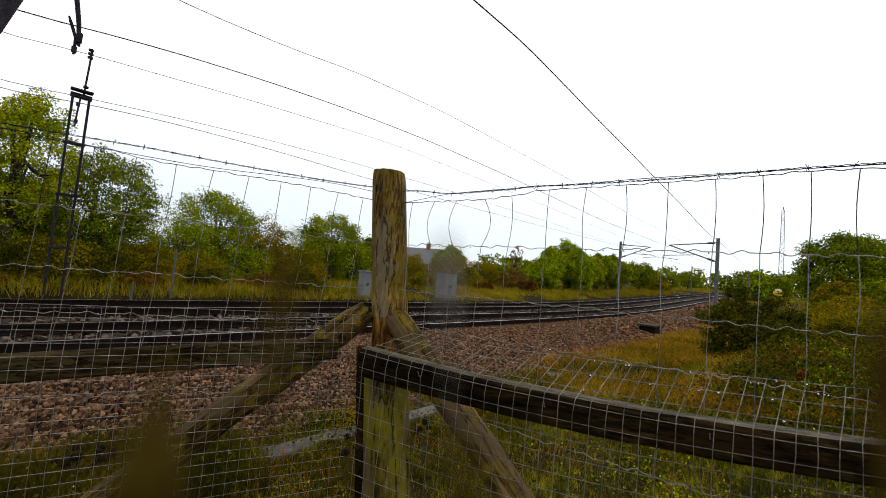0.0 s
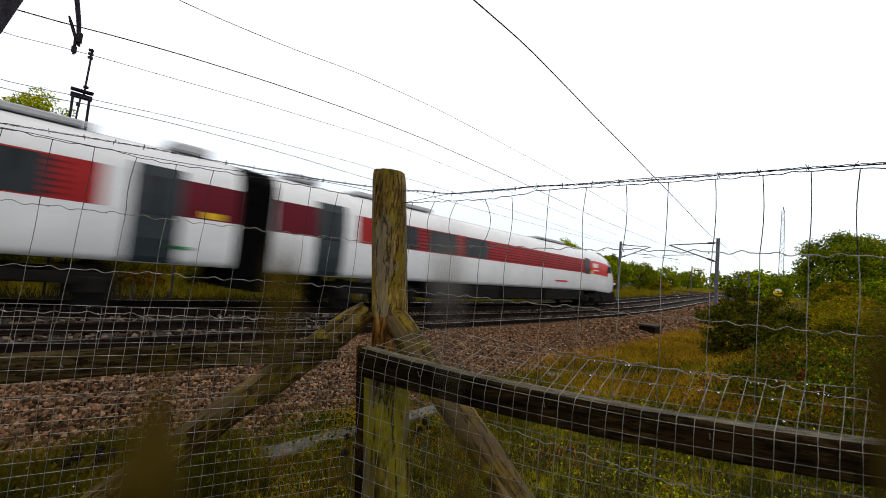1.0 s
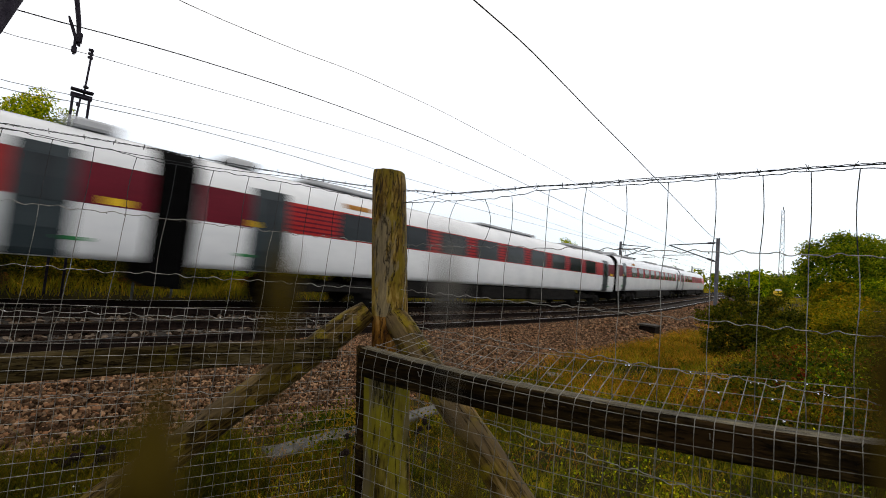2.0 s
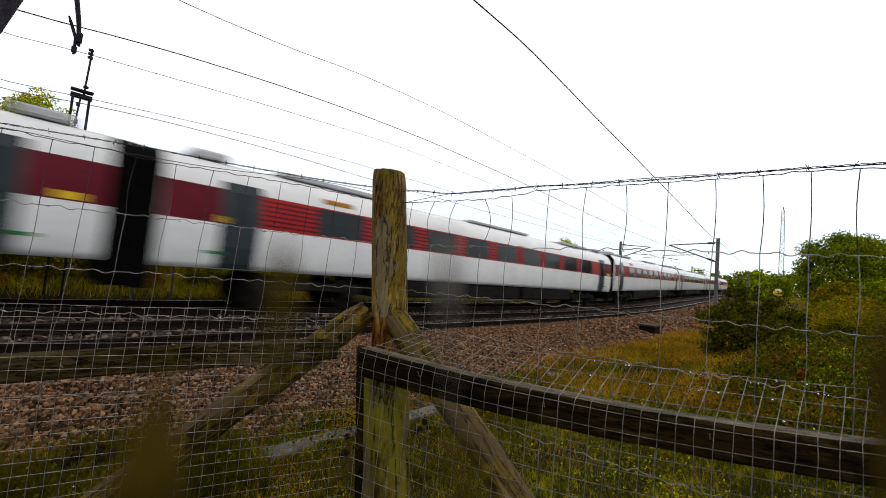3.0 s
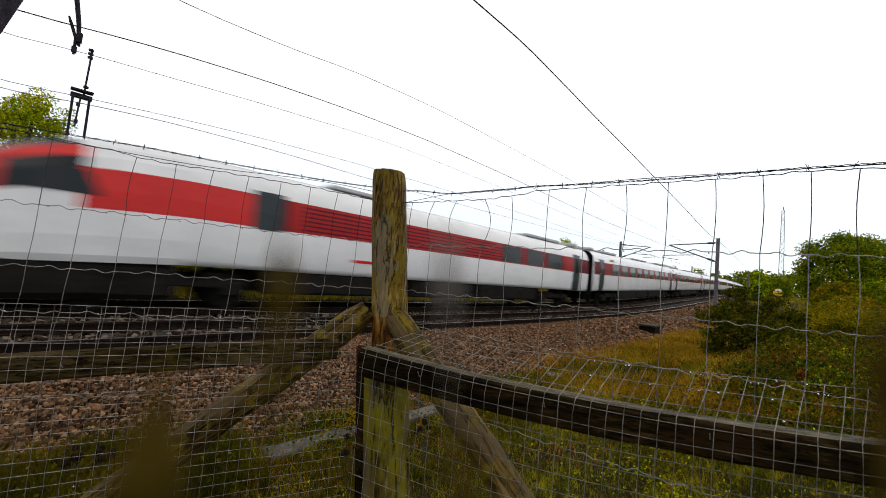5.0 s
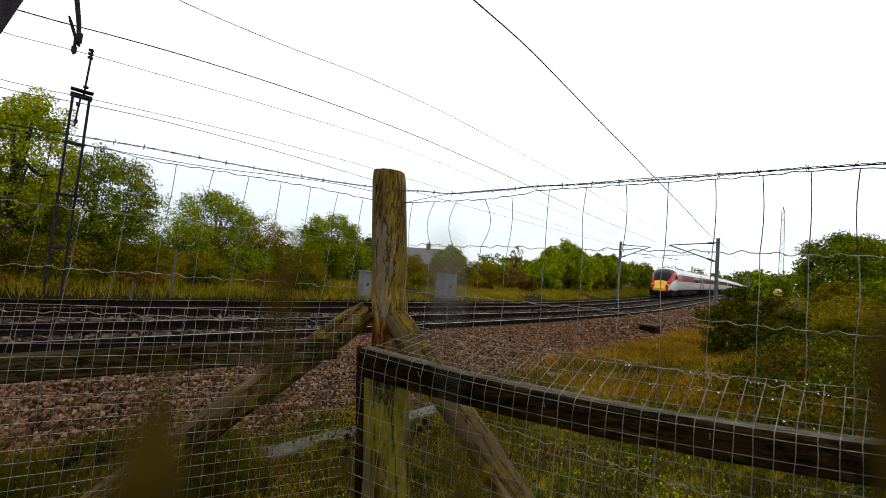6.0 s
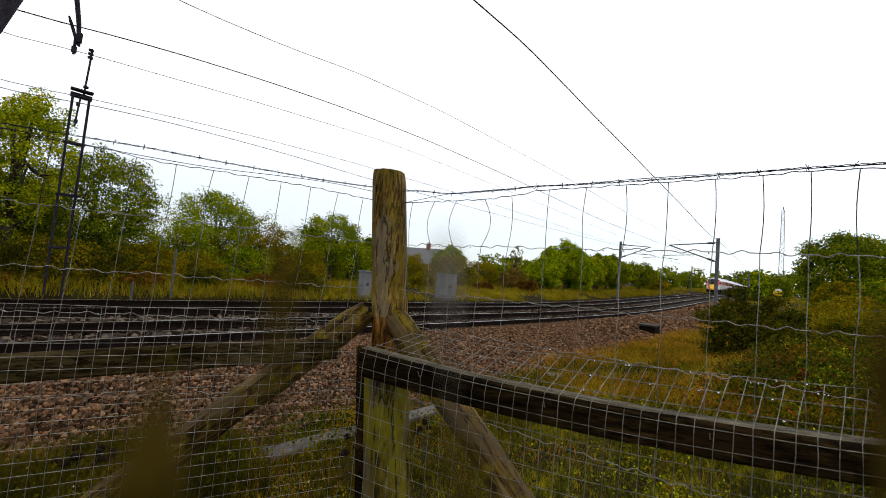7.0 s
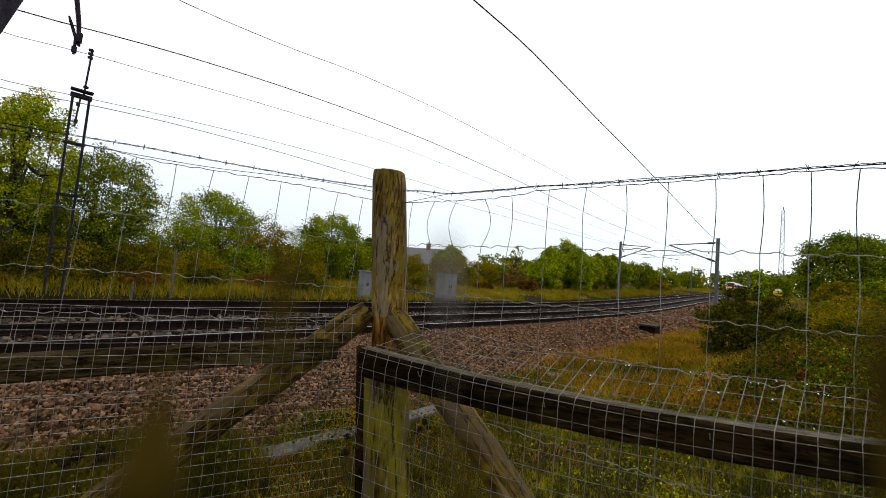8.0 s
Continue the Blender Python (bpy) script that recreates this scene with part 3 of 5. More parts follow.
def build_nose(car):
    us = [i / 26 for i in range(27)]
    rings = [nose_ring(u) for u in us]
    body = Shape()
    n = len(rings[0])
    for i in range(len(us) - 1):
        for j in range(n - 1):
            q = [rings[i][j], rings[i][j + 1], rings[i + 1][j + 1], rings[i + 1][j]]
            c = sum((Vector(p) for p in q), Vector()) / 4
            u, f = (us[i] + us[i + 1]) / 2, (SECTION[j][1] + SECTION[j + 1][1]) / 2
            side = abs((SECTION[j][0] + SECTION[j + 1][0]) / 2)
            if f > 3.0 and side < 1.0 and 0.44 < u < 0.88:
                slot = 4
            elif 0.4 < u < 0.62 and 2.6 < f < 2.98 and side > 0.9:
                slot = 4
            elif u > 0.9 and f > 1.35 and side < 1.15:
                slot = 3
            elif (2.05 < f < 2.8 and u < 0.4) or (u >= 0.4 and 2.5 < f < 3.2) or (u > 0.88 and f > 1.2) or (u > 0.62 and f < 1.2):
                slot = 2
            else:
                slot = 0
            body.add(q, [(0, 3, 2, 1)], slot)
    # blunt tip
    tip = [Vector(p) for p in rings[-1]]
    centre = sum(tip, Vector()) / len(tip) + Vector((0.12, 0, 0))
    for j in range(n - 1):
        z = (tip[j].z + tip[j + 1].z) / 2
        body.add([tip[j], tip[j + 1], centre], [(0, 2, 1)], 3)
    body.add([tip[-1], tip[0], centre], [(0, 2, 1)], 3)
    nose = part("cab_nose", body, [TRAIN_WHITE, NOSE_RED, NOSE_RED, NOSE_YELLOW, TINTED, TRAIN_DARK], car, "pointed cab with yellow front and red flashes", smooth=True)
    skirt = Shape()
    skirt.box((10.1, 0, 0.6), (3.8, 2.3, 0.8), bevel=0.12)
    skirt.box((12.2, 0, 0.55), (0.8, 1.5, 0.6), bevel=0.1)
    part("front_skirt", skirt, TRAIN_DARK, nose)
    for s in (-1, 1):
        part("cab_side_window", Shape().add([(9.7, s * 1.335, 2.2), (10.6, s * 1.325, 2.2), (10.45, s * 1.31, 2.62), (9.9, s * 1.31, 2.62)], [(0, 1, 2, 3) if s < 0 else (3, 2, 1, 0)]), TINTED, nose)
        part("headlamp", Shape().box((12.55, s * 0.78, 1.52), (0.3, 0.26, 0.12), bevel=0.04), LAMP_WHITE, nose)
        part("tail_lamp", Shape().box((12.35, s * 0.9, 1.75), (0.25, 0.12, 0.1), bevel=0.03), TAIL_RED, nose)


def build_driving_coach():
    car = thing("driving_coach", "white driving coach with red flash and pointed nose", "train coach", "coaches of the train")
    part("body", coach_body(-12.58, 8.2, -11.0, 6.0), [TRAIN_WHITE, TRAIN_RED, TRAIN_ROOF, TRAIN_DARK, BAND_RED], car, smooth=True)
    add_graphic_lines(car, -9.6, 5.6)
    part("gangway_bellows", bellows(-1), RUBBER, car)
    build_nose(car)
    add_door(car, -11.0)
    for side in (-1, 1):
        part("cab_door", side_plate(6.5, 2.45, 0.75, 0.95, side, 0.012), DOOR_GREY, car, "dark grey cab door panel")
    add_windows(car, (-8.4, -6.4, -4.4))
    add_bogie(car, -8.9)
    add_bogie(car, 8.4)
    add_underframe(car, -6.9, 6.4)
    add_roof_gear(car, ((-8.2, 3.4, 0.14), (3.0, 3.0, 0.12), (-11.6, 0.8, 0.2)))
    part("label_strip", side_plate(7.2, 2.12, 0.42, 0.14, -1, 0.007), SIGN_YELLOW, car)
    for s in (-1, 1):
        part("red_flash", side_plate(7.5, 2.42, 1.4, 0.79, s, 0.005), NOSE_RED, car, "bright red flash behind the cab")
    for x, z, w, h in ((7.4, 2.55, 0.16, 0.26), (7.6, 2.55, 0.16, 0.26), (7.8, 2.55, 0.16, 0.26), (8.0, 2.55, 0.16, 0.26), (7.75, 2.25, 0.8, 0.07)):
        part("emblem_bar", side_plate(x, z, w, h, -1, 0.012), LOGO_WHITE, car)
    for s in (-1, 1):
        part("lower_stripe", side_plate(3.2, 1.42, 1.5, 0.09, s, 0.007), NOSE_RED, car)
    return car


def line_pose(x, turned=False):
    h = math.degrees(math.atan(swing(x + 1) - swing(x - 1)) / 2)
    p = math.degrees(math.atan(climb(x + 1) - climb(x - 1)) / 2)
    m = pose(x, FAR_LINE + swing(x), climb(x), 0, -p, h)
    return m @ pose(0, 0, 0, 0, 0, 180) if turned else m


TRAIN = []


def build_train():
    head = build_driving_coach()
    middle = build_middle_coach()
    TRAIN.append((head, 0, False))
    TRAIN.append((middle, 1, False))
    for k in range(2, 7):
        TRAIN.append((copy_thing(middle, pose(-26 * k, FAR_LINE, 0)), k, False))
    TRAIN.append((build_middle_coach(-11.2), 7, False))
    TRAIN.append((copy_thing(head, pose(-26 * 8, FAR_LINE, 0, 0, 0, 180)), 8, True))
    add_pantograph(TRAIN[1][0], -5.5)
    for car, x in ((head, -10.33), (middle, 10.33)):
        for side in (-1, 1):
            part("white_panel", side_plate(x, 2.41, 0.44, 0.84, side, 0.01), TRAIN_WHITE, car, "plain white panel beside the door")


# ---------------------------------------------------------------- masts and wires
def build_far_mast():
    """Twin-channel mast across the line, battened, with an insulator link on top."""
    mast = thing("lattice_mast", "dark twin-channel steel mast beside the far track", "railway mast")
    z0 = land(0.7, 14.0) - 0.2
    for s in (-0.16, 0.16):
        part("leg", Shape().box((0.62 + s, 14.0, (z0 + 5.1) / 2), (0.05, 0.12, 5.1 - z0), bevel=0.01), DARK_STEEL, mast)
    for z in (1.1, 2.45, 3.8, 5.05):
        part("batten", Shape().box((0.62, 14.0, z), (0.42, 0.14, 0.07 if z < 5 else 0.11), bevel=0.01), DARK_STEEL, mast)
    part("top_plate", Shape().box((0.62, 13.95, 5.18), (0.44, 0.2, 0.05), bevel=0.01), DARK_STEEL, mast)
    ins = Shape().tube([(0.66, 14.0, 5.1), (0.7, 14.0, 6.35)], 0.022, 6)
    for z in (5.3, 6.1, 6.2, 6.3):
        ins.tube([(0.68, 14.0, z), (0.68, 14.0, z + 0.05)], 0.055, 8)
    part("insulator_rod", ins, DARK_STEEL, mast)
    ins = Shape().tube([(0.6, 13.9, 4.95), (0.56, 13.85, 4.2)], 0.02, 6)
    for z in (4.3, 4.75):
        ins.tube([(0.575, 13.88, z), (0.575, 13.88, z + 0.1)], 0.04, 8)
    part("tension_rod", ins, DARK_STEEL, mast)


def build_mast(x, d, height, side, reach):
    """H-section mast with a cantilever that reaches over the nearer track. side: +1 reaches towards the far side."""
    mast = thing("overhead_line_mast", "grey steel mast with a cantilever arm over the track", "railway mast", "overhead line masts")
    y = d + swing(x)
    z0 = land(x, y) - 0.2
    h = z0 + 0.2 + height
    post = Shape().box((x, y - 0.09, (z0 + h) / 2), (0.13, 0.02, h - z0)).box((x, y + 0.09, (z0 + h) / 2), (0.13, 0.02, h - z0)).box((x, y, (z0 + h) / 2), (0.02, 0.16, h - z0))
    part("post", post, STEEL, mast)
    part("top_tube", Shape().tube([(x, y, h - 0.3), (x, y + side * reach, h - 0.5)], 0.035, 6), STEEL, mast)
    part("stay_tube", Shape().tube([(x, y, h - 1.6), (x, y + side * reach, h - 0.5)], 0.04, 6), STEEL, mast)
    part("registration_arm", Shape().tube([(x, y + side * reach * 0.45, h - 1.15), (x, y + side * (reach + 0.35), h - 1.25), (x, y + side * (reach + 0.4), h - 1.45)], 0.025, 6), STEEL, mast)
    part("steady_arm", Shape().tube([(x, y + side * (reach + 0.4), h - 1.4), (x, y + side * (reach - 0.6), h - 1.52)], 0.02, 6), STEEL, mast)
    for rise in (0, 1):
        ins = Shape()
        a, b, c, d2 = (h - 0.3, -0.2, 0.06, 0.2) if rise == 0 else (h - 1.6, 1.1, 0.06, 0.2)
        ks = [c + (d2 - c) * i / 8 for i in range(9)]
        ins.tube([(x, y + side * reach * k, a + b * k) for k in ks], [0.05, 0.08, 0.05, 0.08, 0.05, 0.08, 0.05, 0.08, 0.05], 8)
        part("insulator", ins, DARK_STEEL, mast)
    return mast


def eased(x, pairs):
    """Smooth height at x through pairs of x and height (a cubic without overshoot)."""
    if x <= pairs[0][0] or x >= pairs[-1][0]:
        return pairs[0][1] if x <= pairs[0][0] else pairs[-1][1]
    rise = [(b[1] - a[1]) / (b[0] - a[0]) for a, b in zip(pairs, pairs[1:])]
    lean = [rise[0]] + [2 * p * q / (p + q) if p * q > 0 else 0.0 for p, q in zip(rise, rise[1:])] + [rise[-1]]
    i = max(k for k in range(len(rise)) if pairs[k][0] <= x)
    (x0, z0), (x1, z1) = pairs[i], pairs[i + 1]
    w = x1 - x0
    t = (x - x0) / w
    return (2 * t ** 3 - 3 * t ** 2 + 1) * z0 + (t ** 3 - 2 * t * t + t) * w * lean[i] + (3 * t * t - 2 * t ** 3) * z1 + (t ** 3 - t * t) * w * lean[i + 1]


def overhead_wire(name, label, d, heights, radius, sag=0.0):
    """heights: pairs of x and height along the line."""
    xs = sorted({*np.linspace(-40, -2, 12).tolist(), *np.linspace(-2, 45, 95).tolist(), *np.linspace(47, 400, 50).tolist()})
    pts = [(x, d + swing(x), eased(x, heights) + climb(x)) for x in xs]
    ob = part(name, Shape().tube(pts, radius, 5), CABLE)
    tagged(ob, label, "wire", "overhead line wires")


def build_overhead():
    build_far_mast()
    build_mast(31.5, 4.35, 5.55, 1, 2.9)
    build_mast(40.0, 13.1, 5.9, -1, 2.7)
    build_mast(92.0, 13.6, 5.6, -1, 2.2)
    build_mast(88.0, 4.35, 5.2, 1, 2.9)
    build_mast(150.0, 4.35, 5.4, 1, 2.9)
    overhead_wire("earth_wire", "black earth wire strung between the mast tops", 4.5, ((-40, 5.9), (4.96, 6.15), (6.3, 6.17), (8.5, 6.06), (10.2, 5.94), (12.3, 5.82), (15.0, 5.65), (19.8, 5.38), (29.5, 4.95), (90, 5.0), (400, 5.0)), 0.013)
    overhead_wire("messenger_wire", "dark catenary wire over the near track", NEAR_LINE, ((-40, 6.0), (1.37, 5.47), (3.0, 5.56), (5.15, 5.78), (8.2, 5.89), (12.8, 5.86), (16.6, 5.81), (25.8, 5.59), (90, 5.5), (400, 5.6)), 0.006)
    overhead_wire("contact_wire", "dark contact wire over the near track", NEAR_LINE, ((-40, 4.6), (-0.44, 4.3), (0.19, 4.4), (1.55, 4.59), (3.44, 4.76), (5.18, 4.85), (7.5, 4.9), (9.65, 4.88), (21.8, 4.63), (400, 4.5)), 0.0085)
    overhead_wire("messenger_wire", "dark catenary wire over the far track", FAR_LINE, ((-40, 5.3), (-0.73, 5.1), (0.28, 5.22), (1.94, 5.36), (4.67, 5.57), (9.4, 5.79), (15.3, 5.7), (40, 5.3), (400, 5.5)), 0.006)
    overhead_wire("contact_wire", "dark contact wire over the far track", FAR_LINE, ((-40, 4.2), (-0.63, 4.21), (0.5, 4.31), (2.39, 4.47), (4.78, 4.61), (8.1, 4.71), (14.5, 4.77), (40, 4.55), (400, 4.5)), 0.006)
    overhead_wire("return_wire", "dark return wire on the far masts", 13.9, ((-40, 4.6), (-0.76, 4.7), (0.8, 4.87), (2.98, 5.01), (5.94, 5.06), (9.9, 5.02), (40, 5.2), (400, 5.3)), 0.009)


# ---------------------------------------------------------------- plants
def leaf_cloud(rng, clumps, per, size, flat=0.0):
    """Small folded leaves round many clump centres. clumps: rows of x, y, z, radius."""
    clumps = np.asarray(clumps)
    idx = np.repeat(np.arange(len(clumps)), per)
    p = rng.normal(size=(len(idx), 3))
    p /= np.linalg.norm(p, axis=1)[:, None]
    p *= (rng.random(len(idx)) ** 0.45)[:, None] * clumps[idx, 3][:, None]
    p[:, 2] *= 0.8
    c = clumps[idx, :3] + p
    a = rng.normal(size=(len(idx), 3))
    a[:, 2] -= 0.3
    a /= np.linalg.norm(a, axis=1)[:, None]
    b = np.cross(a, rng.normal(size=(len(idx), 3)) + np.array([0, 0, flat]))
    b /= np.linalg.norm(b, axis=1)[:, None] + 1e-9
    s = size * rng.uniform(0.6, 1.35, len(idx))
    a *= s[:, None]
    b *= (s * 0.36)[:, None]
    fold = np.cross(a, b)
    fold = fold / (np.linalg.norm(fold, axis=1)[:, None] + 1e-9) * (s * 0.1)[:, None]
    v = np.stack([c - a * 0.5, c + b - a * 0.05 + fold, c + a * 0.55, c - b - a * 0.05 + fold], 1).reshape(-1, 3)
    k = 4 * np.arange(len(idx))[:, None]
    f = np.concatenate([k + np.array([0, 1, 2]), k + np.array([0, 2, 3])])
    return v, f


def build_tree(kind, x, y, top, radius, seed, name="tree", label="", leaf=0.16, per=26, clumps=150, bare=0.25, base=None, taper=0.15):
    """Trunk with limbs, and a crown of many leaf clumps with an uneven outline."""
    rng = np.random.default_rng(seed)
    z0 = land(x, y) if base is None else base
    h = top - z0
    tree = thing(name, label, "tree" if name != "bush" else "bush", at=pose(x, y, z0))
    crown0 = h * bare
    cz, rz = (crown0 + h) / 2, (h - crown0) / 2
    rows = []
    lobes = rng.normal(size=(7, 3))
    lobes /= np.linalg.norm(lobes, axis=1)[:, None]
    while len(rows) < clumps:
        q = rng.normal(size=3)
        q /= np.linalg.norm(q)
        reach = 0.74 + 0.26 * max(0.0, float((lobes @ q).max())) ** 3 + rng.uniform(-0.1, 0.06)
        rr = reach * rng.uniform(0.35, 1.0) ** 0.5
        wide = 1 - taper * max(0.0, q[2]) ** 1.5
        rows.append((q[0] * radius * rr * wide, q[1] * radius * rr * wide, cz + q[2] * rz * rr, radius * rng.uniform(0.12, 0.26)))
    rows = np.array(rows)
    v, f = leaf_cloud(rng, rows, per, leaf)
    part("crown", soup("crown", v, f, LEAF[kind]), None, tree)
    trunk = Shape()
    r0 = max(0.04, h * 0.028)
    lean = rng.normal(size=2) * 0.04 * h
    spine = [Vector((lean[0] * t * t, lean[1] * t * t, -0.15 + (cz + rz * 0.5) * t)) for t in (0, 0.25, 0.5, 0.75, 1)]
    trunk.tube(spine, [r0 * 1.2, r0 * 0.9, r0 * 0.7, r0 * 0.45, r0 * 0.15], 7)
    for i in range(12):
        tgt = Vector(rows[rng.integers(len(rows)), :3])
        t = rng.uniform(0.3, 0.8)
        p = spine[0].lerp(spine[-1], t)
        mid = p.lerp(tgt, 0.5) + Vector((0, 0, -0.06 * h * rng.random()))
        trunk.tube([p, mid, tgt], [r0 * 0.4, r0 * 0.26, r0 * 0.08], 5)
    part("trunk", trunk, BARK, tree, smooth=True)
    return tree


TREES = [
    ("ash", -0.4, 17.5, 6.2, 1.5, "tall thin ash tree with yellowing green leaves"),
    ("ash", -2.4, 18.0, 5.2, 1.5, "tall thin ash tree with yellowing green leaves"),
    ("dark", 1.7, 18.8, 5.1, 1.95, "dense dark green tree beside the railway"),
    ("oak", -0.6, 20.0, 3.6, 1.9, "dense dark green tree behind the mast"),
    ("oak", 7.2, 24.0, 4.8, 2.5, "rounded dark green tree behind the verge"),
    ("oak", 12.0, 20.0, 4.35, 2.0, "open dark green tree behind the verge"),
    ("dark", 17.9, 24.0, 3.6, 1.6, "dark tree behind the verge"),
    ("oak", 32.9, 30.0, 4.7, 2.1, "rounded tree beside the brick house"),
    ("lime", 40.8, 20.0, 6.3, 2.7, "bright green tree beside the line"),
    ("lime", 35.0, 19.4, 4.0, 1.9, "bright green young tree beside the line"),
    ("lime", 46.0, 20.5, 5.6, 2.3, "green tree beside the line"),
    ("dark", 50.8, 20.5, 5.9, 2.3, "dark green tree beside the line"),
    ("dark", 57.1, 21.0, 6.2, 2.4, "dark green tree beside the line"),
    ("dark", 67.4, 20.5, 6.5, 3.0, "dark green tree beside the line"),
    ("lime", 38.0, 20.6, 5.3, 1.6, "slender bright green tree beside the line"),
    ("lime", 43.6, 19.8, 5.7, 1.6, "slender bright green tree beside the line"),
    ("ash", 48.6, 19.9, 5.2, 1.5, "slender yellowing tree beside the line"),
    ("lime", 53.6, 20.4, 6.0, 1.7, "slender bright green tree beside the line"),
    ("oak", 61.5, 21.2, 5.6, 2.0, "green tree beside the line"),
    ("dark", 101.8, 24.5, 6.2, 2.5, "dark round tree in the distance"),
    ("dark", 125.0, 25.5, 8.2, 3.8, "dark round tree in the distance"),
]
BUSHES = [
    ("bush", 0.6, 16.9, 1.5, 1.4), ("bush", -1.5, 17.0, 1.7, 1.4), ("bush", 2.7, 17.6, 1.5, 1.3),
    ("rust", 2.7, 15.7, 0.5, 0.7), ("thicket", 4.6, 15.9, 0.75, 0.8), ("rust", 6.6, 16.2, 0.6, 0.75), ("rust", -0.8, 15.2, 0.45, 0.7), ("thicket", 8.6, 16.4, 0.9, 0.9), ("rust", 30.2, 18.2, 1.5, 1.1), ("rust", 24.5, 18.6, 0.9, 0.9),
    ("thicket", 0.2, 16.4, 1.25, 1.30), ("thicket", -1.6, 16.2, 1.30, 1.30), ("thicket", 1.9, 16.8, 1.20, 1.30), ("bush", 3.4, 17.8, 1.60, 1.30), ("oak", 5, 21, 3.30, 1.79),
    ("bush", 10, 24.5, 4.20, 2.13), ("bush", 4.8, 18.6, 1.40, 1.20), ("oak", 7.2, 19.2, 1.90, 1.70), ("bush", 9.4, 18.4, 2.00, 1.50), ("oak", 12.6, 23, 3.30, 2.24),
    ("dark", 14.5, 22, 3.10, 2.24), ("bush", 24, 27, 3.30, 2.46), ("bush", 29, 26, 3.50, 2.69), ("bush", 33.3, 26, 3.10, 2.50), ("oak", 37, 25, 3.40, 2.40),
    ("oak", -6.5, 24, 4.10, 2.91), ("oak", -3, 26, 3.90, 2.91), ("dark", 0.5, 27, 3.70, 2.91), ("oak", 3.5, 28, 3.90, 2.91), ("dark", 14, 29, 3.90, 2.91), ("oak", 17.5, 31, 4.10, 2.91),
    ("sapling", 31.5, 20.5, 2.20, 1.60), ("bush", 75.1, 20.5, 4.00, 2.20), ("bush", 84, 22, 3.60, 2.40), ("dark", 21, 29, 3.80, 2.69),
    ("bush", 9.0, 22.5, 3.0, 2.0), ("oak", 12.5, 21.5, 2.6, 1.6), ("bush", 6.0, 23.0, 2.6, 1.7), ("oak", 3.0, 22.0, 2.7, 1.7), ("ash", 37.5, 21.0, 3.4, 1.8), ("lime", 43.0, 19.6, 3.6, 1.8),
    ("bush", 26.0, 22.0, 1.9, 1.8), ("bush", 20.0, 20.5, 1.3, 1.4),
]


def build_plants():
    for i, (kind, x, y, top, r, label) in enumerate(TREES):
        far = x > 60
        build_tree(kind, x, y, top, r, 10 + i, "tree", label, leaf=0.2 if far else 0.065 + 0.0018 * x, per=60 if far else 120 if x > 30 else 95, clumps=110 if far else 320 if x < 3 else 190 if r < 2.2 else 260,
                   bare=0.04 if kind in ("dark", "lime") else 0.14, taper=0.75 if 30 < x < 65 else 0.2)
    for i, (kind, x, y, top, r) in enumerate(BUSHES):
        build_tree(kind, x, y, top, r, 60 + i, "bush", "tangled green and brown lineside bush", leaf=0.06 + 0.002 * x, per=70, clumps=140, bare=-0.25)
    build_tree("sapling", 33.8, 22.0, 5.4, 0.9, 95, "tree", "thin sparse sapling with brown seed heads", leaf=0.14, per=9, clumps=60, bare=0.1)


DROP = material("water_drop", (0.7, 0.72, 0.75), (0.8, 0.8, 0.82), 5, 0.02, bump=0.0, spec=0.5)
DROP.node_tree.nodes["Principled BSDF"].inputs["Transmission Weight"].default_value = 1.0
DROP.node_tree.nodes["Principled BSDF"].inputs["IOR"].default_value = 1.33


# ---------------------------------------------------------------- the fences
STRAINER = (-0.26, 1.89)
RIGHT_END = (1.078, 0.963)
LEFT_END = (-1.536, 1.324)


def along(end, u, z, off=0.0):
    """A point u metres from the strainer post along one fence line, off metres towards the railway."""
    a, b = Vector(STRAINER), Vector(end)
    d = (b - a).normalized()
    p = a + d * u
    n = Vector((-d.y, d.x))
    if n.y < 0:
        n = -n
    return site(p.x + n.x * off, p.y + n.y * off, z)


def water_drop():
    """The mesh of one hanging drop."""
    ring = [(0.0, 0.0022), (0.0024, 0.0), (0.0020, -0.0022), (0.0, -0.0036)]
    drop = Shape()
    for k in range(6):
        a, b = k * math.pi / 3, (k + 1) * math.pi / 3
        for (r0, h0), (r1, h1) in zip(ring, ring[1:]):
            drop.add([(r0 * math.cos(a), r0 * math.sin(a), h0), (r0 * math.cos(b), r0 * math.sin(b), h0), (r1 * math.cos(b), r1 * math.sin(b), h1), (r1 * math.cos(a), r1 * math.sin(a), h1)], [(0, 1, 2, 3)])
    return drop.mesh("water_drop", DROP, True)


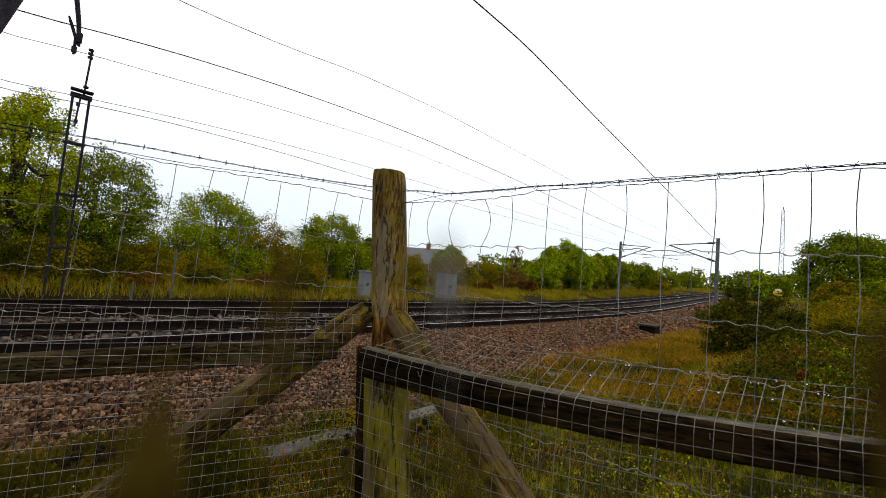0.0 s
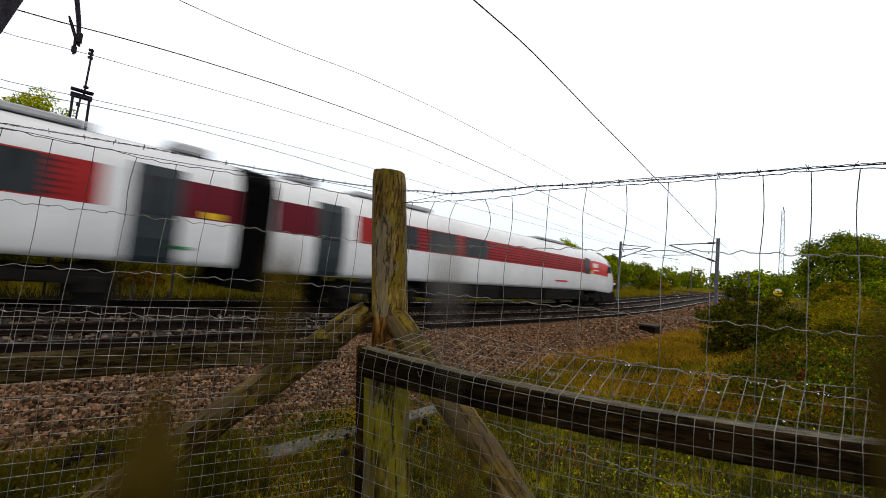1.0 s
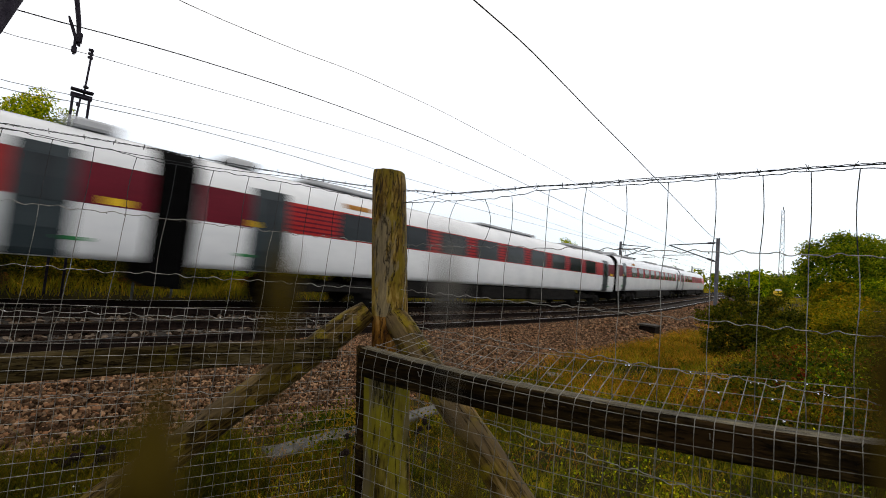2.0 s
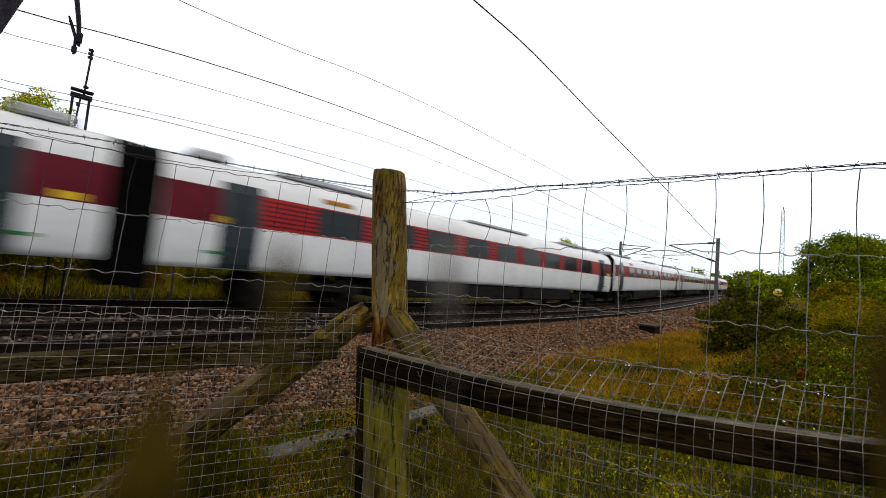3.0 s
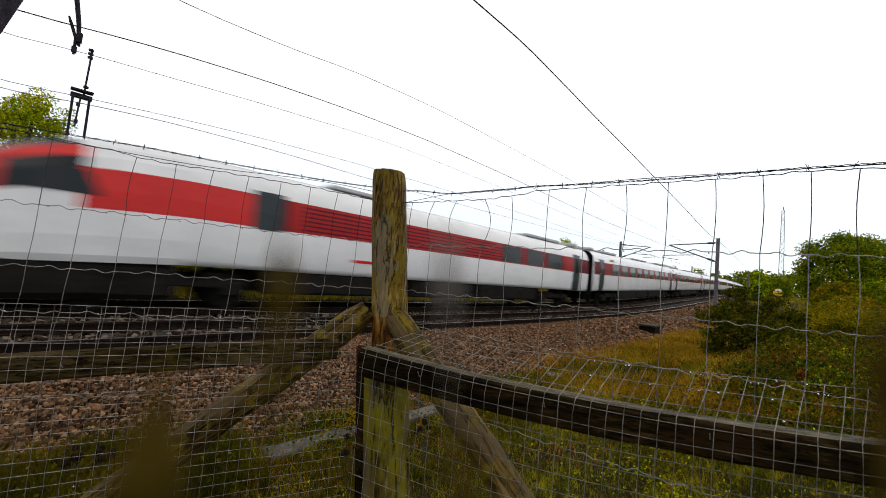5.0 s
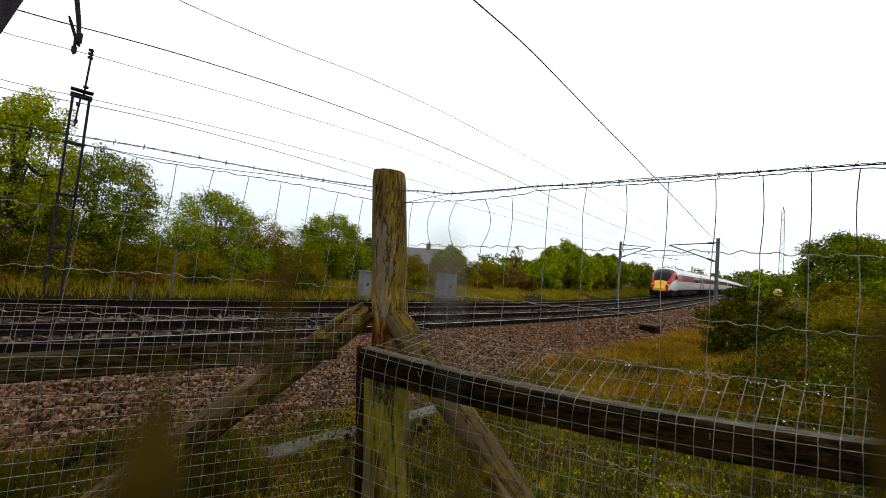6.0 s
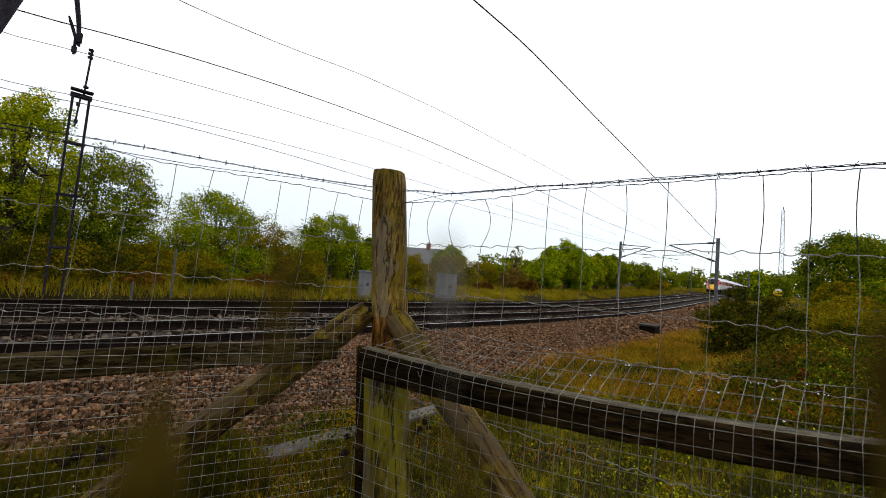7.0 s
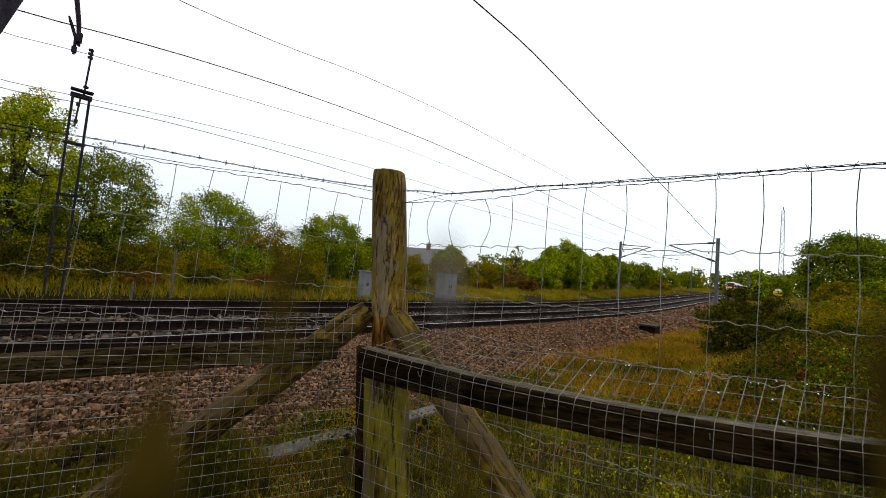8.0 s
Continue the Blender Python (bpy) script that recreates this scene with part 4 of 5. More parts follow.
def build_strainer_fence():
    rng = random.Random(5)
    post = thing("strainer_post", "weathered round timber corner post with mossy struts", "fence post")
    rings = []
    for i in range(40):
        z = -0.45 + (1.766 + 0.45) * i / 39
        lean = -0.10 * (z - 1.45)
        ring = []
        for j in range(28):
            a = 2 * math.pi * j / 28
            groove = 0.004 * noise.noise(Vector((math.cos(a) * 3, math.sin(a) * 3, z * 0.7))) + 0.006 * noise.noise(Vector((math.cos(a) * 11, math.sin(a) * 11, z * 1.2)))
            r = 0.082 + 0.004 * (1.77 - z) + groove - (0.012 if 1.085 < z < 1.115 else 0) - (0.006 if i == 39 else 0)
            ring.append(site(STRAINER[0] + lean + r * math.cos(a), STRAINER[1] + r * math.sin(a), z))
        rings.append(ring)
    part("post", Shape().sweep(rings[27:]), POST_WOOD, post, "grey-green weathered upper post")
    part("post_foot", Shape().sweep(rings[:28]), FOOT_WOOD, post, "red-brown wet lower post")
    for end, (u0, z0), (u1, z1) in ((LEFT_END, (0.07, 1.10), (1.95, -0.42)), (RIGHT_END, (0.06, 1.10), (1.82, -0.42))):
        p0, p1 = along(end, u0, z0), along(end, u1, z1)
        run = (p1 - p0).length
        pts = [Vector((run * i / 30, 0.006 * noise.noise(Vector((i * 0.3, u1, 0))), 0.006 * noise.noise(Vector((i * 0.3, u1, 5))))) for i in range(31)]
        strut = part("strut", Shape().tube(pts, [0.063 + 0.006 * noise.noise(Vector((i * 0.7, 2, u1))) - 0.012 * (i == 0) for i in range(31)], 18), STRUT_WOOD, post, "mossy diagonal timber strut", smooth=True)
        strut.matrix_basis = Matrix.Translation(p0) @ (p1 - p0).to_track_quat("X", "Z").to_matrix().to_4x4()
    c = site(-0.115, 1.80, 1.035)
    part("wedge", Shape().box(c, (0.055, 0.05, 0.075), turn=Matrix.Rotation(YAW, 3, "Z") @ Matrix.Rotation(0.2, 3, "Y"), bevel=0.006), GREEN_WOOD, post, "short sawn timber wedge")
    tie = [site(STRAINER[0] + 0.035 + 0.0815 * math.cos(a), STRAINER[1] + 0.0815 * math.sin(a), 1.10) for a in [k * math.pi / 12 for k in range(25)]]
    part("wire_tie", Shape().tube(tie, 0.003, 6), OLD_WIRE, post, "dark wire tied round the post")
    for end, far in ((RIGHT_END, 2.1), (LEFT_END, 1.9)):
        fence = thing("wire_fence", "galvanised stock fence wires with one barbed strand on top", "wire fence", "wire fences")
        top_line = ((0.06, 1.62), (0.27, 1.619), (0.5, 1.622), (0.62, 1.631), (0.75, 1.647), (0.89, 1.650), (1.16, 1.654), (1.33, 1.657), (1.49, 1.664), (2.2, 1.665)) if end is RIGHT_END else (
            (0.06, 1.620), (0.13, 1.622), (0.38, 1.634), (0.63, 1.637), (0.89, 1.637), (1.0, 1.639), (1.07, 1.651), (1.24, 1.654), (1.37, 1.663), (2.2, 1.665))
        strand = ((0.05, 1.676), (0.13, 1.674), (0.35, 1.652), (0.6, 1.657), (0.71, 1.664), (0.89, 1.662), (1.12, 1.664), (1.28, 1.667), (1.49, 1.674), (2.2, 1.676)) if end is RIGHT_END else (
            (0.05, 1.684), (0.13, 1.68), (0.36, 1.674), (0.68, 1.676), (0.84, 1.679), (1.0, 1.683), (1.4, 1.681), (2.2, 1.68))
        stays = (0.122, 0.247, 0.364, 0.502, 0.621, 0.771, 0.906, 1.034, 1.157, 1.28, 1.39, 1.491, 1.584, 1.7, 1.82) if end is RIGHT_END else (
            0.144, 0.259, 0.38, 0.502, 0.627, 0.757, 0.885, 1.012, 1.14, 1.258, 1.39, 1.52)
        # the end of the plain strand, wound back along the barbed one
        tail = ((0.06, 1.62), (0.14, 1.63), (0.35, 1.654), (0.6, 1.661), (0.89, 1.666), (1.13, 1.672), (1.31, 1.673), (1.49, 1.673), (2.2, 1.672)) if end is RIGHT_END else ((0.06, 1.66), (0.3, 1.668), (0.84, 1.648), (1.07, 1.652), (1.4, 1.667), (2.2, 1.67))
        part("plain_strand", Shape().tube([along(end, 0.06 + (far - 0.06) * i / 60, eased(0.06 + (far - 0.06) * i / 60, tail), 0.004) for i in range(61)], 0.0013, 5), OLD_WIRE, fence)
        # barbed strand
        for k in range(2):
            pts = []
            for i in range(160):
                u = 0.05 + (far - 0.05) * i / 159
                a = u * 2 * math.pi / 0.06 + k * math.pi
                pts.append(along(end, u, eased(u, strand) + 0.0022 * math.cos(a), 0.0022 * math.sin(a)))
            part("barbed_strand", Shape().tube(pts, 0.0013, 5), OLD_WIRE, fence)
        u = 0.14
        while u < far:
            b = Shape()
            c = along(end, u, eased(u, strand))
            for k in range(2):
                a = rng.uniform(0, math.pi)
                v = (along(end, 1, math.cos(a)) - along(end, 1, 0)) + 0.6 * math.sin(a) * (along(end, 1, 0, 1) - along(end, 1, 0, 0)) + rng.uniform(-0.5, 0.5) * (along(end, 2, 0) - along(end, 1, 0))
                b.tube([c - v * 0.011, c + v * 0.011], 0.0011, 4)
            part("barb", b, OLD_WIRE, fence)
            u += rng.uniform(0.085, 0.105)
        # line wires with crimps
        levels = ((1.632, 0.0), (1.42, 0.02), (1.21, 0.03), (1.055, 0.03), (0.9, 0.02), (0.75, 0.0)) if end is RIGHT_END else ((1.63, 0.01), (1.42, 0.0), (1.205, 0.0), (1.05, 0.0), (0.9, 0.0), (0.75, 0.0))
        for k, (z, rise) in enumerate(levels):
            pts = []
            for i in range(240):
                u = 0.06 + (far - 0.06) * i / 239
                zz = eased(u, top_line) if k == 0 else z + rise * u / 1.5 + 0.004 * noise.noise(Vector((u * 6, z * 9, far)))
                j = sum(q < u for q in stays)
                if 0 < j < len(stays):
                    w = (u - stays[j - 1]) / (stays[j] - stays[j - 1])
                    zz += (0.006 if k else 0.003) * math.sin(min(1.0, max(0.0, (w - 0.22) / 0.56)) * 2 * math.pi) * (-1 if (j + k) % 3 else 0.8)
                pts.append(along(end, u, zz))
            part("line_wire", Shape().tube(pts, 0.0015, 5), OLD_WIRE if k == 0 else WIRE, fence)
        drop_mesh = water_drop()
        for k, (z, rise) in enumerate(levels[1:4]):
            for i in range(16):
                u = rng.uniform(0.2, far - 0.2)
                ob = part("water_drop", drop_mesh, None, fence)
                ob.matrix_basis = Matrix.Translation(along(end, u, z + rise * u / 1.5 - 0.0025))
        # upright stays
        for u in stays:
            for k in range(len(levels) - 1):
                za = levels[k][0] + levels[k][1] * u / 1.5 if k else eased(u, top_line)
                zb = levels[k + 1][0] + levels[k + 1][1] * u / 1.5
                bow = rng.gauss(0, 0.005)
                if k == 0 and end is RIGHT_END and 0.2 < u < 0.63:
                    bow = -0.03 if u < 0.45 else 0.035 if u < 0.55 else 0.01
                shift = 0.010 * k if end is LEFT_END else 0.0
                pts = [along(end, u + shift + bow * math.sin(math.pi * t) + (0.010 * t if end is LEFT_END else 0), za + (zb - za) * t, 0.0015) for t in (0, 0.2, 0.4, 0.6, 0.8, 1)]
                part("stay_wire", Shape().tube(pts, 0.0012, 5), WIRE if k else OLD_WIRE, fence)


def beam(p0, p1, w, h, sag=0.0, seed=0, pieces=26):
    """A sawn rail from p0 to p1, w thick and h high, with worn arrises."""
    d = Vector((p1.x - p0.x, p1.y - p0.y, 0)).normalized()
    n = Vector((-d.y, d.x, 0))
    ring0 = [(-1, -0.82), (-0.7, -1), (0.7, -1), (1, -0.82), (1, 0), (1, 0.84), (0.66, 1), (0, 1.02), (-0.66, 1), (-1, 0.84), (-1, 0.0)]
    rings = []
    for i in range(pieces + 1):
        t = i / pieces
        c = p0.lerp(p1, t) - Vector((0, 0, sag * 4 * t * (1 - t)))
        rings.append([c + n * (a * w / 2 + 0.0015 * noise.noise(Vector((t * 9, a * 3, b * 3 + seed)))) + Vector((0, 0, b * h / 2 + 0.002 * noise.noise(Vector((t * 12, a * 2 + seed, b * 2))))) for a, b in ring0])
    # Slot 1 is the top faces, where a rail's painted light goes.
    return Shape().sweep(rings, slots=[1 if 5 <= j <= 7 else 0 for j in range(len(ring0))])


def build_gate_corner():
    """Timber rails on a square post, faced with welded mesh."""
    post = thing("square_post", "mossy square timber post with a worn top", "fence post")
    turn = Matrix.Rotation(YAW + radians(-52), 3, "Z")
    s = Shape()
    c = site(-0.125, 1.055, 0)
    tilt = Matrix.Rotation(radians(5), 3, site(0, 1, 0))
    s.box((c.x + 0.07 * math.sin(YAW), c.y - 0.07 * math.cos(YAW), 0.262), (0.098, 0.098, 1.6), turn=tilt.inverted() @ turn, bevel=0.007)
    part("post", s, GREEN_WOOD, post)
    part("batten", Shape().box((c.x + 0.004 * math.sin(YAW), c.y - 0.004 * math.cos(YAW), 0.3), (0.018, 0.03, 1.6), turn=tilt.inverted() @ turn, bevel=0.004), RAIL_WOOD, post, "dark narrow board nailed to the post")
    rail = thing("fence_rail", "wet timber rail with sides coloured dark as in shade and top edge pale as lit", "timber rail", "timber rails")
    part("board", beam(site(-0.172, 1.005, 1.072), site(1.034, 0.595, 1.075), 0.062, 0.066, 0.032, 3), [RAIL_WOOD, LIT_TOP], rail)
    for t in (0.12, 0.34, 0.57, 0.8):
        q = site(-0.175, 0.968, 1.085).lerp(site(1.03, 0.557, 1.085), t) - Vector((0, 0, 0.032 * 4 * t * (1 - t)))
        part("staple", Shape().tube([q + Vector((0.003, 0, -0.006)), q + Vector((-0.003, 0, 0.006))], 0.001, 5), WIRE, rail, "small bright wire staple")
    rail2 = thing("fence_rail", "mossy grey timber rail behind the welded mesh", "timber rail", "timber rails")
    part("board", beam(site(-1.7, 0.86, 0.897), site(-0.425, 1.75, 0.938), 0.04, 0.084, -0.006, 8), [MOSSY_RAIL_WOOD, MOSSY_RAIL_WOOD], rail2)
    for t in (0.2, 0.45, 0.7, 0.93):
        q = site(-1.7, 0.83, 0.905).lerp(site(-0.425, 1.72, 0.945), t)
        part("staple", Shape().tube([q + Vector((0.003, 0, -0.006)), q + Vector((-0.003, 0, 0.006))], 0.001, 5), WIRE, rail2, "small bright wire staple")
    build_mesh_panel("right", site(-0.175, 0.968, 0), site(1.03, 0.555, 0), 1.106, 0.032, 0.030, 0.098)
    build_mesh_panel("left", site(-1.75, 0.72, 0), site(-0.30, 1.52, 0), 0.985, -0.004, 0.034, 0.135)


def build_mesh_panel(side, a, b, lip, sag, pitch, above):
    rng = random.Random(len(side))
    panel = thing("mesh_panel", "galvanised welded mesh stapled to the timber rail", "wire mesh", "mesh panels")
    length = (b - a).length
    d = (b - a).normalized()
    n = Vector((-d.y, d.x, 0))
    if n.dot(site(0, 1, 0)) < 0:
        n = -n

    def on(u, v):
        """v: metres up the sheet from the rail's top edge; above it the sheet leans away."""
        t = u / length
        z = lip - sag * 4 * t * (1 - t)
        wave = 0.004 * noise.noise(Vector((u * 4, v * 4, len(side)))) + 0.008 * noise.noise(Vector((u * 1.3, v * 1.3, 7)))
        back = 0.92 - 0.72 * t if side == "right" else 0.15
        if v > 0:
            return a + d * (u + v * (0.05 + 0.8 * (1 - t)) * (side == "right")) + n * (v * back + wave) + Vector((0, 0, z + v * math.sqrt(1 - back * back) + wave * 0.4))
        return a + d * u + n * (wave - 0.002) + Vector((0, 0, z + v + wave * 0.3))

    rows = 0.035
    vs = [above - i * rows for i in range(28 if side == "right" else 36)]
    for v in vs:
        pts = [on(length * i / 70, v) for i in range(71)]
        part("mesh_wire", Shape().tube(pts, 0.00075, 5), WIRE, panel)
    u = 0.01
    while u < length:
        pts = [on(u + rng.gauss(0, 0.0006), vs[0] - (vs[0] - vs[-1]) * i / 30) for i in range(31)]
        part("mesh_wire", Shape().tube(pts, 0.00075, 5), WIRE, panel)
        u += pitch
    drop_mesh = water_drop()
    for i in range(28 if side == "right" else 14):
        p = on(rng.uniform(0.15, length - 0.02), vs[rng.randrange(3)])
        part("water_drop", drop_mesh, None, panel).matrix_basis = Matrix.Translation(p - Vector((0, 0, 0.0022)))


# ---------------------------------------------------------------- verge, banks and lineside things
def blades(name, label, spots, mat, height, width, seed, lean=0.35):
    """Grass blades of two bent pieces each. spots: array of x, y."""
    rng = np.random.default_rng(seed)
    n = len(spots)
    base = np.array([(x, y, land(x, y) - 0.02) for x, y in spots])
    h = height * rng.uniform(0.45, 1.3, n)
    a = rng.uniform(0, 2 * np.pi, n)
    side = np.stack([np.cos(a), np.sin(a), np.zeros(n)], 1) * (width * rng.uniform(0.6, 1.4, n))[:, None]
    b = rng.uniform(0, 2 * np.pi, n)
    tilt = np.stack([np.cos(b), np.sin(b), np.zeros(n)], 1) * (h * lean * rng.uniform(0.2, 1.6, n))[:, None]
    up = np.array([0, 0, 1.0]) * h[:, None]
    v = np.stack([base - side, base + side, base + tilt * 0.35 + up * 0.6 + side * 0.7, base + tilt * 0.35 + up * 0.6 - side * 0.7, base + tilt * 1.1 + up], 1).reshape(-1, 3)
    k = 5 * np.arange(n)[:, None]
    f = np.concatenate([k + np.array(q) for q in ((0, 1, 2), (0, 2, 3), (3, 2, 4))])
    ob = new(name, soup(name, v, f, mat))
    tagged(ob, label, "grass", kind="stuff")


def scatter(rng, count, x0, x1, d0, d1, patch=0.0, scale=0.6):
    """Random points beside the line, thinned into patches by noise."""
    out = []
    while len(out) < count:
        x, d = rng.uniform(x0, x1), rng.uniform(d0, d1)
        if patch and noise.noise(Vector((x * scale, d * scale, 11))) < rng.uniform(-patch, patch):
            continue
        out.append((x, d + swing(x)))
    return np.array(out)


def ground_leaves(name, label, spots, kind, size, height, seed, category="undergrowth"):
    rng = np.random.default_rng(seed)
    rows = np.array([(x, y, land(x, y) + height * rng.uniform(0.1, 1.0), 0.10 + 0.08 * rng.random()) for x, y in spots])
    v, f = leaf_cloud(rng, rows, 14, size, flat=1.2)
    ob = new(name, soup(name, v, f, LEAF[kind]))
    tagged(ob, label, category, kind="stuff")


def build_verges():
    rng = np.random.default_rng(31)
    blades("grass_near", "short wet green grass beside the cable trough", scatter(rng, 80000, -2.0, 7, 0.2, 4.25, 0.25, 1.2), GRASS, 0.10, 0.0022, 1, 0.6)
    blades("grass_bank", "tall rough green grass on the bank", scatter(rng, 42000, 4.5, 22, -5.5, 4.2, 0.5), GRASS, 0.22, 0.0045, 2, 0.5)
    blades("dry_grass_bank", "tall dry brown grass on the bank", scatter(rng, 72000, 6.0, 28, -1.5, 4.6, 0.45, 0.4), DRY_GRASS, 0.21, 0.0035, 3, 0.95)
    blades("dry_grass_near", "dead grass stems among the green", scatter(rng, 7000, -1.0, 7, 0.5, 4.1, 0.4, 1.0), DRY_GRASS, 0.13, 0.0018, 4, 0.8)
    blades("grass_far_verge", "tall yellow grass along the far side of the line", scatter(rng, 42000, -4, 60, 13.9, 18.5, 0.4, 0.3), VERGE_GRASS, 0.34, 0.010, 5, 0.6)
    blades("green_far_verge", "rough green grass along the far side of the line", scatter(rng, 30000, -4, 70, 14.2, 24, 0.4, 0.3), VERGE_GRASS, 0.4, 0.014, 6, 0.6)
    blades("grass_standpoint", "trampled short grass behind the fence corner", scatter(rng, 14000, -6, 8, -5, 0.6, 0.3, 0.8), GRASS, 0.10, 0.005, 16)
    blades("grass_below_rail", "rough green and brown grass below the timber rail", scatter(rng, 52000, 1.5, 9, -4.5, 0.9), GRASS, 0.12, 0.0028, 17, 0.6)
    blades("rank_grass", "rank wet grass along the foot of the ballast", scatter(rng, 26000, -1.2, 1.5, 3.0, 4.4, 0.3, 1.4), RANK_GRASS, 0.31, 0.003, 18, 0.5)
    blades("rank_grass_trough", "rough wet grass overhanging the cable trough", scatter(rng, 22000, 1.2, 5.5, 2.4, 3.5, 0.35, 1.6), RANK_GRASS, 0.10, 0.0025, 19, 0.6)
    blades("dead_grass_trough", "dead brown stems in the rough grass", scatter(rng, 3500, -1.0, 5.0, 2.8, 4.2, 0.4, 1.2), DRY_GRASS, 0.2, 0.0016, 20, 0.7)
    blades("distant_verge", "rough grass along the far stretch of the line", np.concatenate([scatter(rng, 9000, 58, 190, 13.7, 24, 0.3, 0.1), scatter(rng, 5000, 30, 190, -6, 4.2, 0.3, 0.1)]), VERGE_GRASS, 0.5, 0.035, 22, 0.6)
    blades("fallen_straw", "pale dead stems lying in the wet grass", scatter(rng, 6000, 1.0, 8, -4.0, 3.3, 0.3, 1.3), STRAW, 0.035, 0.0014, 23, 3.2)
    ground_leaves("fallen_leaves", "small yellow fallen leaves in the wet grass", scatter(rng, 240, 1.5, 7, -3.5, 3.2, 0.5, 1.1), "ash", 0.022, 0.07, 24)
    ground_leaves("clover", "bright green clover among the grass", scatter(rng, 420, 2.0, 7, -2.2, 1.6, 0.3, 1.6), "lime", 0.02, 0.08, 25)
    ground_leaves("trackside_weeds", "low dark leafy weeds at the foot of the ballast", scatter(rng, 260, -1.0, 3.5, 3.0, 4.2, 0.5, 1.5), "bramble", 0.035, 0.22, 21)
    ground_leaves("weeds", "low leafy weeds in the wet grass", scatter(rng, 1500, -1.5, 7.5, -1.0, 3.9, 0.5, 1.5), "bramble", 0.032, 0.09, 7)
    ground_leaves("brambles", "tangled bramble leaves covering the bank", scatter(rng, 3400, 5.5, 14, -6.0, 0.9, 0.6, 0.8), "bramble", 0.05, 0.42, 8)
    ground_leaves("green_brambles", "fresh green bramble leaves low on the bank", scatter(rng, 240, 6.0, 9.5, -3.2, 0.2, 0.4, 1.3), "oak", 0.042, 0.42, 26)
    ground_leaves("browning_brambles", "browning bramble leaves covering the bank", scatter(rng, 1500, 5.5, 15, -6.5, 1.2, 0.6, 0.7), "rust", 0.045, 0.36, 9)
    ground_leaves("red_brambles", "red autumn bramble leaves on the bank", scatter(rng, 34, 6.0, 10, -3.0, 0.6, 0.6, 0.7), "red", 0.055, 0.4, 10)
    for i, (kind, x, y, top, r) in enumerate((("thicket", 11.2, 1.28, 1.76, 0.8), ("thicket", 11.7, 0.75, 1.5, 0.75), ("thicket", 10.9, 0.55, 1.0, 0.8), ("bush", 13.2, -0.7, 1.3, 1.0),
                                              ("bush", 14.6, -1.6, 1.4, 1.2), ("bush", 12.6, -2.2, 1.1, 1.1), ("thicket", 11.6, -3.6, 1.3, 1.3), ("thicket", 10.2, -1.0, 0.6, 0.9),
                                              ("rust", 15.5, -3.6, 1.6, 1.3), ("thicket", 13.6, -5.2, 1.7, 1.5), ("bush", 17.0, -0.4, 1.55, 1.1))):
        build_tree(kind, x, y, top, r, 120 + i, "bush", "dense bramble bush on the bank beside the track" if kind != "rust" else "browning bush on the bank", leaf=0.05, per=90, clumps=190, bare=-0.3)


def build_weeds():
    """Dead thistle stems and pale flower heads in the wet grass."""
    rng = random.Random(9)
    for i, (r, d, h, kind) in enumerate(((-2.51, 2.95, 0.34, "thistle"), (-2.36, 2.94, 0.38, "thistle"), (-2.30, 2.99, 0.34, "thistle"), (-2.62, 3.02, 0.30, "thistle"), (-2.35, 2.8, 0.2, "flower"), (-2.22, 2.8, 0.18, "flower"),
                                         (0.0, 3.7, 0.4, "thistle"), (-0.62, 3.3, 0.45, "thistle"))):
        p = site(r, d, 0)
        z = land(p.x, p.y)
        plant = thing("dead_thistle" if kind == "thistle" else "wild_flower", "dark dead thistle stem with seed heads in the grass" if kind == "thistle" else "low weed with small pale flower heads", "weed", "weeds in the grass", at=pose(p.x, p.y, z))
        tips = []
        stem = Shape()
        for k in range(5 if kind == "thistle" else 8):
            a, t = rng.uniform(0, 6.3), rng.uniform(0.3, 1.0)
            top = Vector((math.cos(a) * h * 0.25 * t, math.sin(a) * h * 0.25 * t, h * rng.uniform(0.65, 1.0)))
            stem.tube([(0, 0, -0.02), top * 0.5 + Vector((0, 0, h * 0.1)), top], [0.004, 0.003, 0.002], 5)
            tips.append(top)
        part("stem", stem, BARK, plant)
        for top in tips:
            q = 0.024 if kind == "thistle" else 0.006
            part("seed_head" if kind == "thistle" else "flower_head", Shape().tube([top + Vector((0, 0, -q)), top + Vector((0, 0, -q * 0.4)), top + Vector((0, 0, q * 0.6)), top + Vector((0, 0, q))], [q * 0.3, q, q * 0.8, q * 0.3], 7), RUST if kind == "thistle" else WHITE_BOARD, plant)


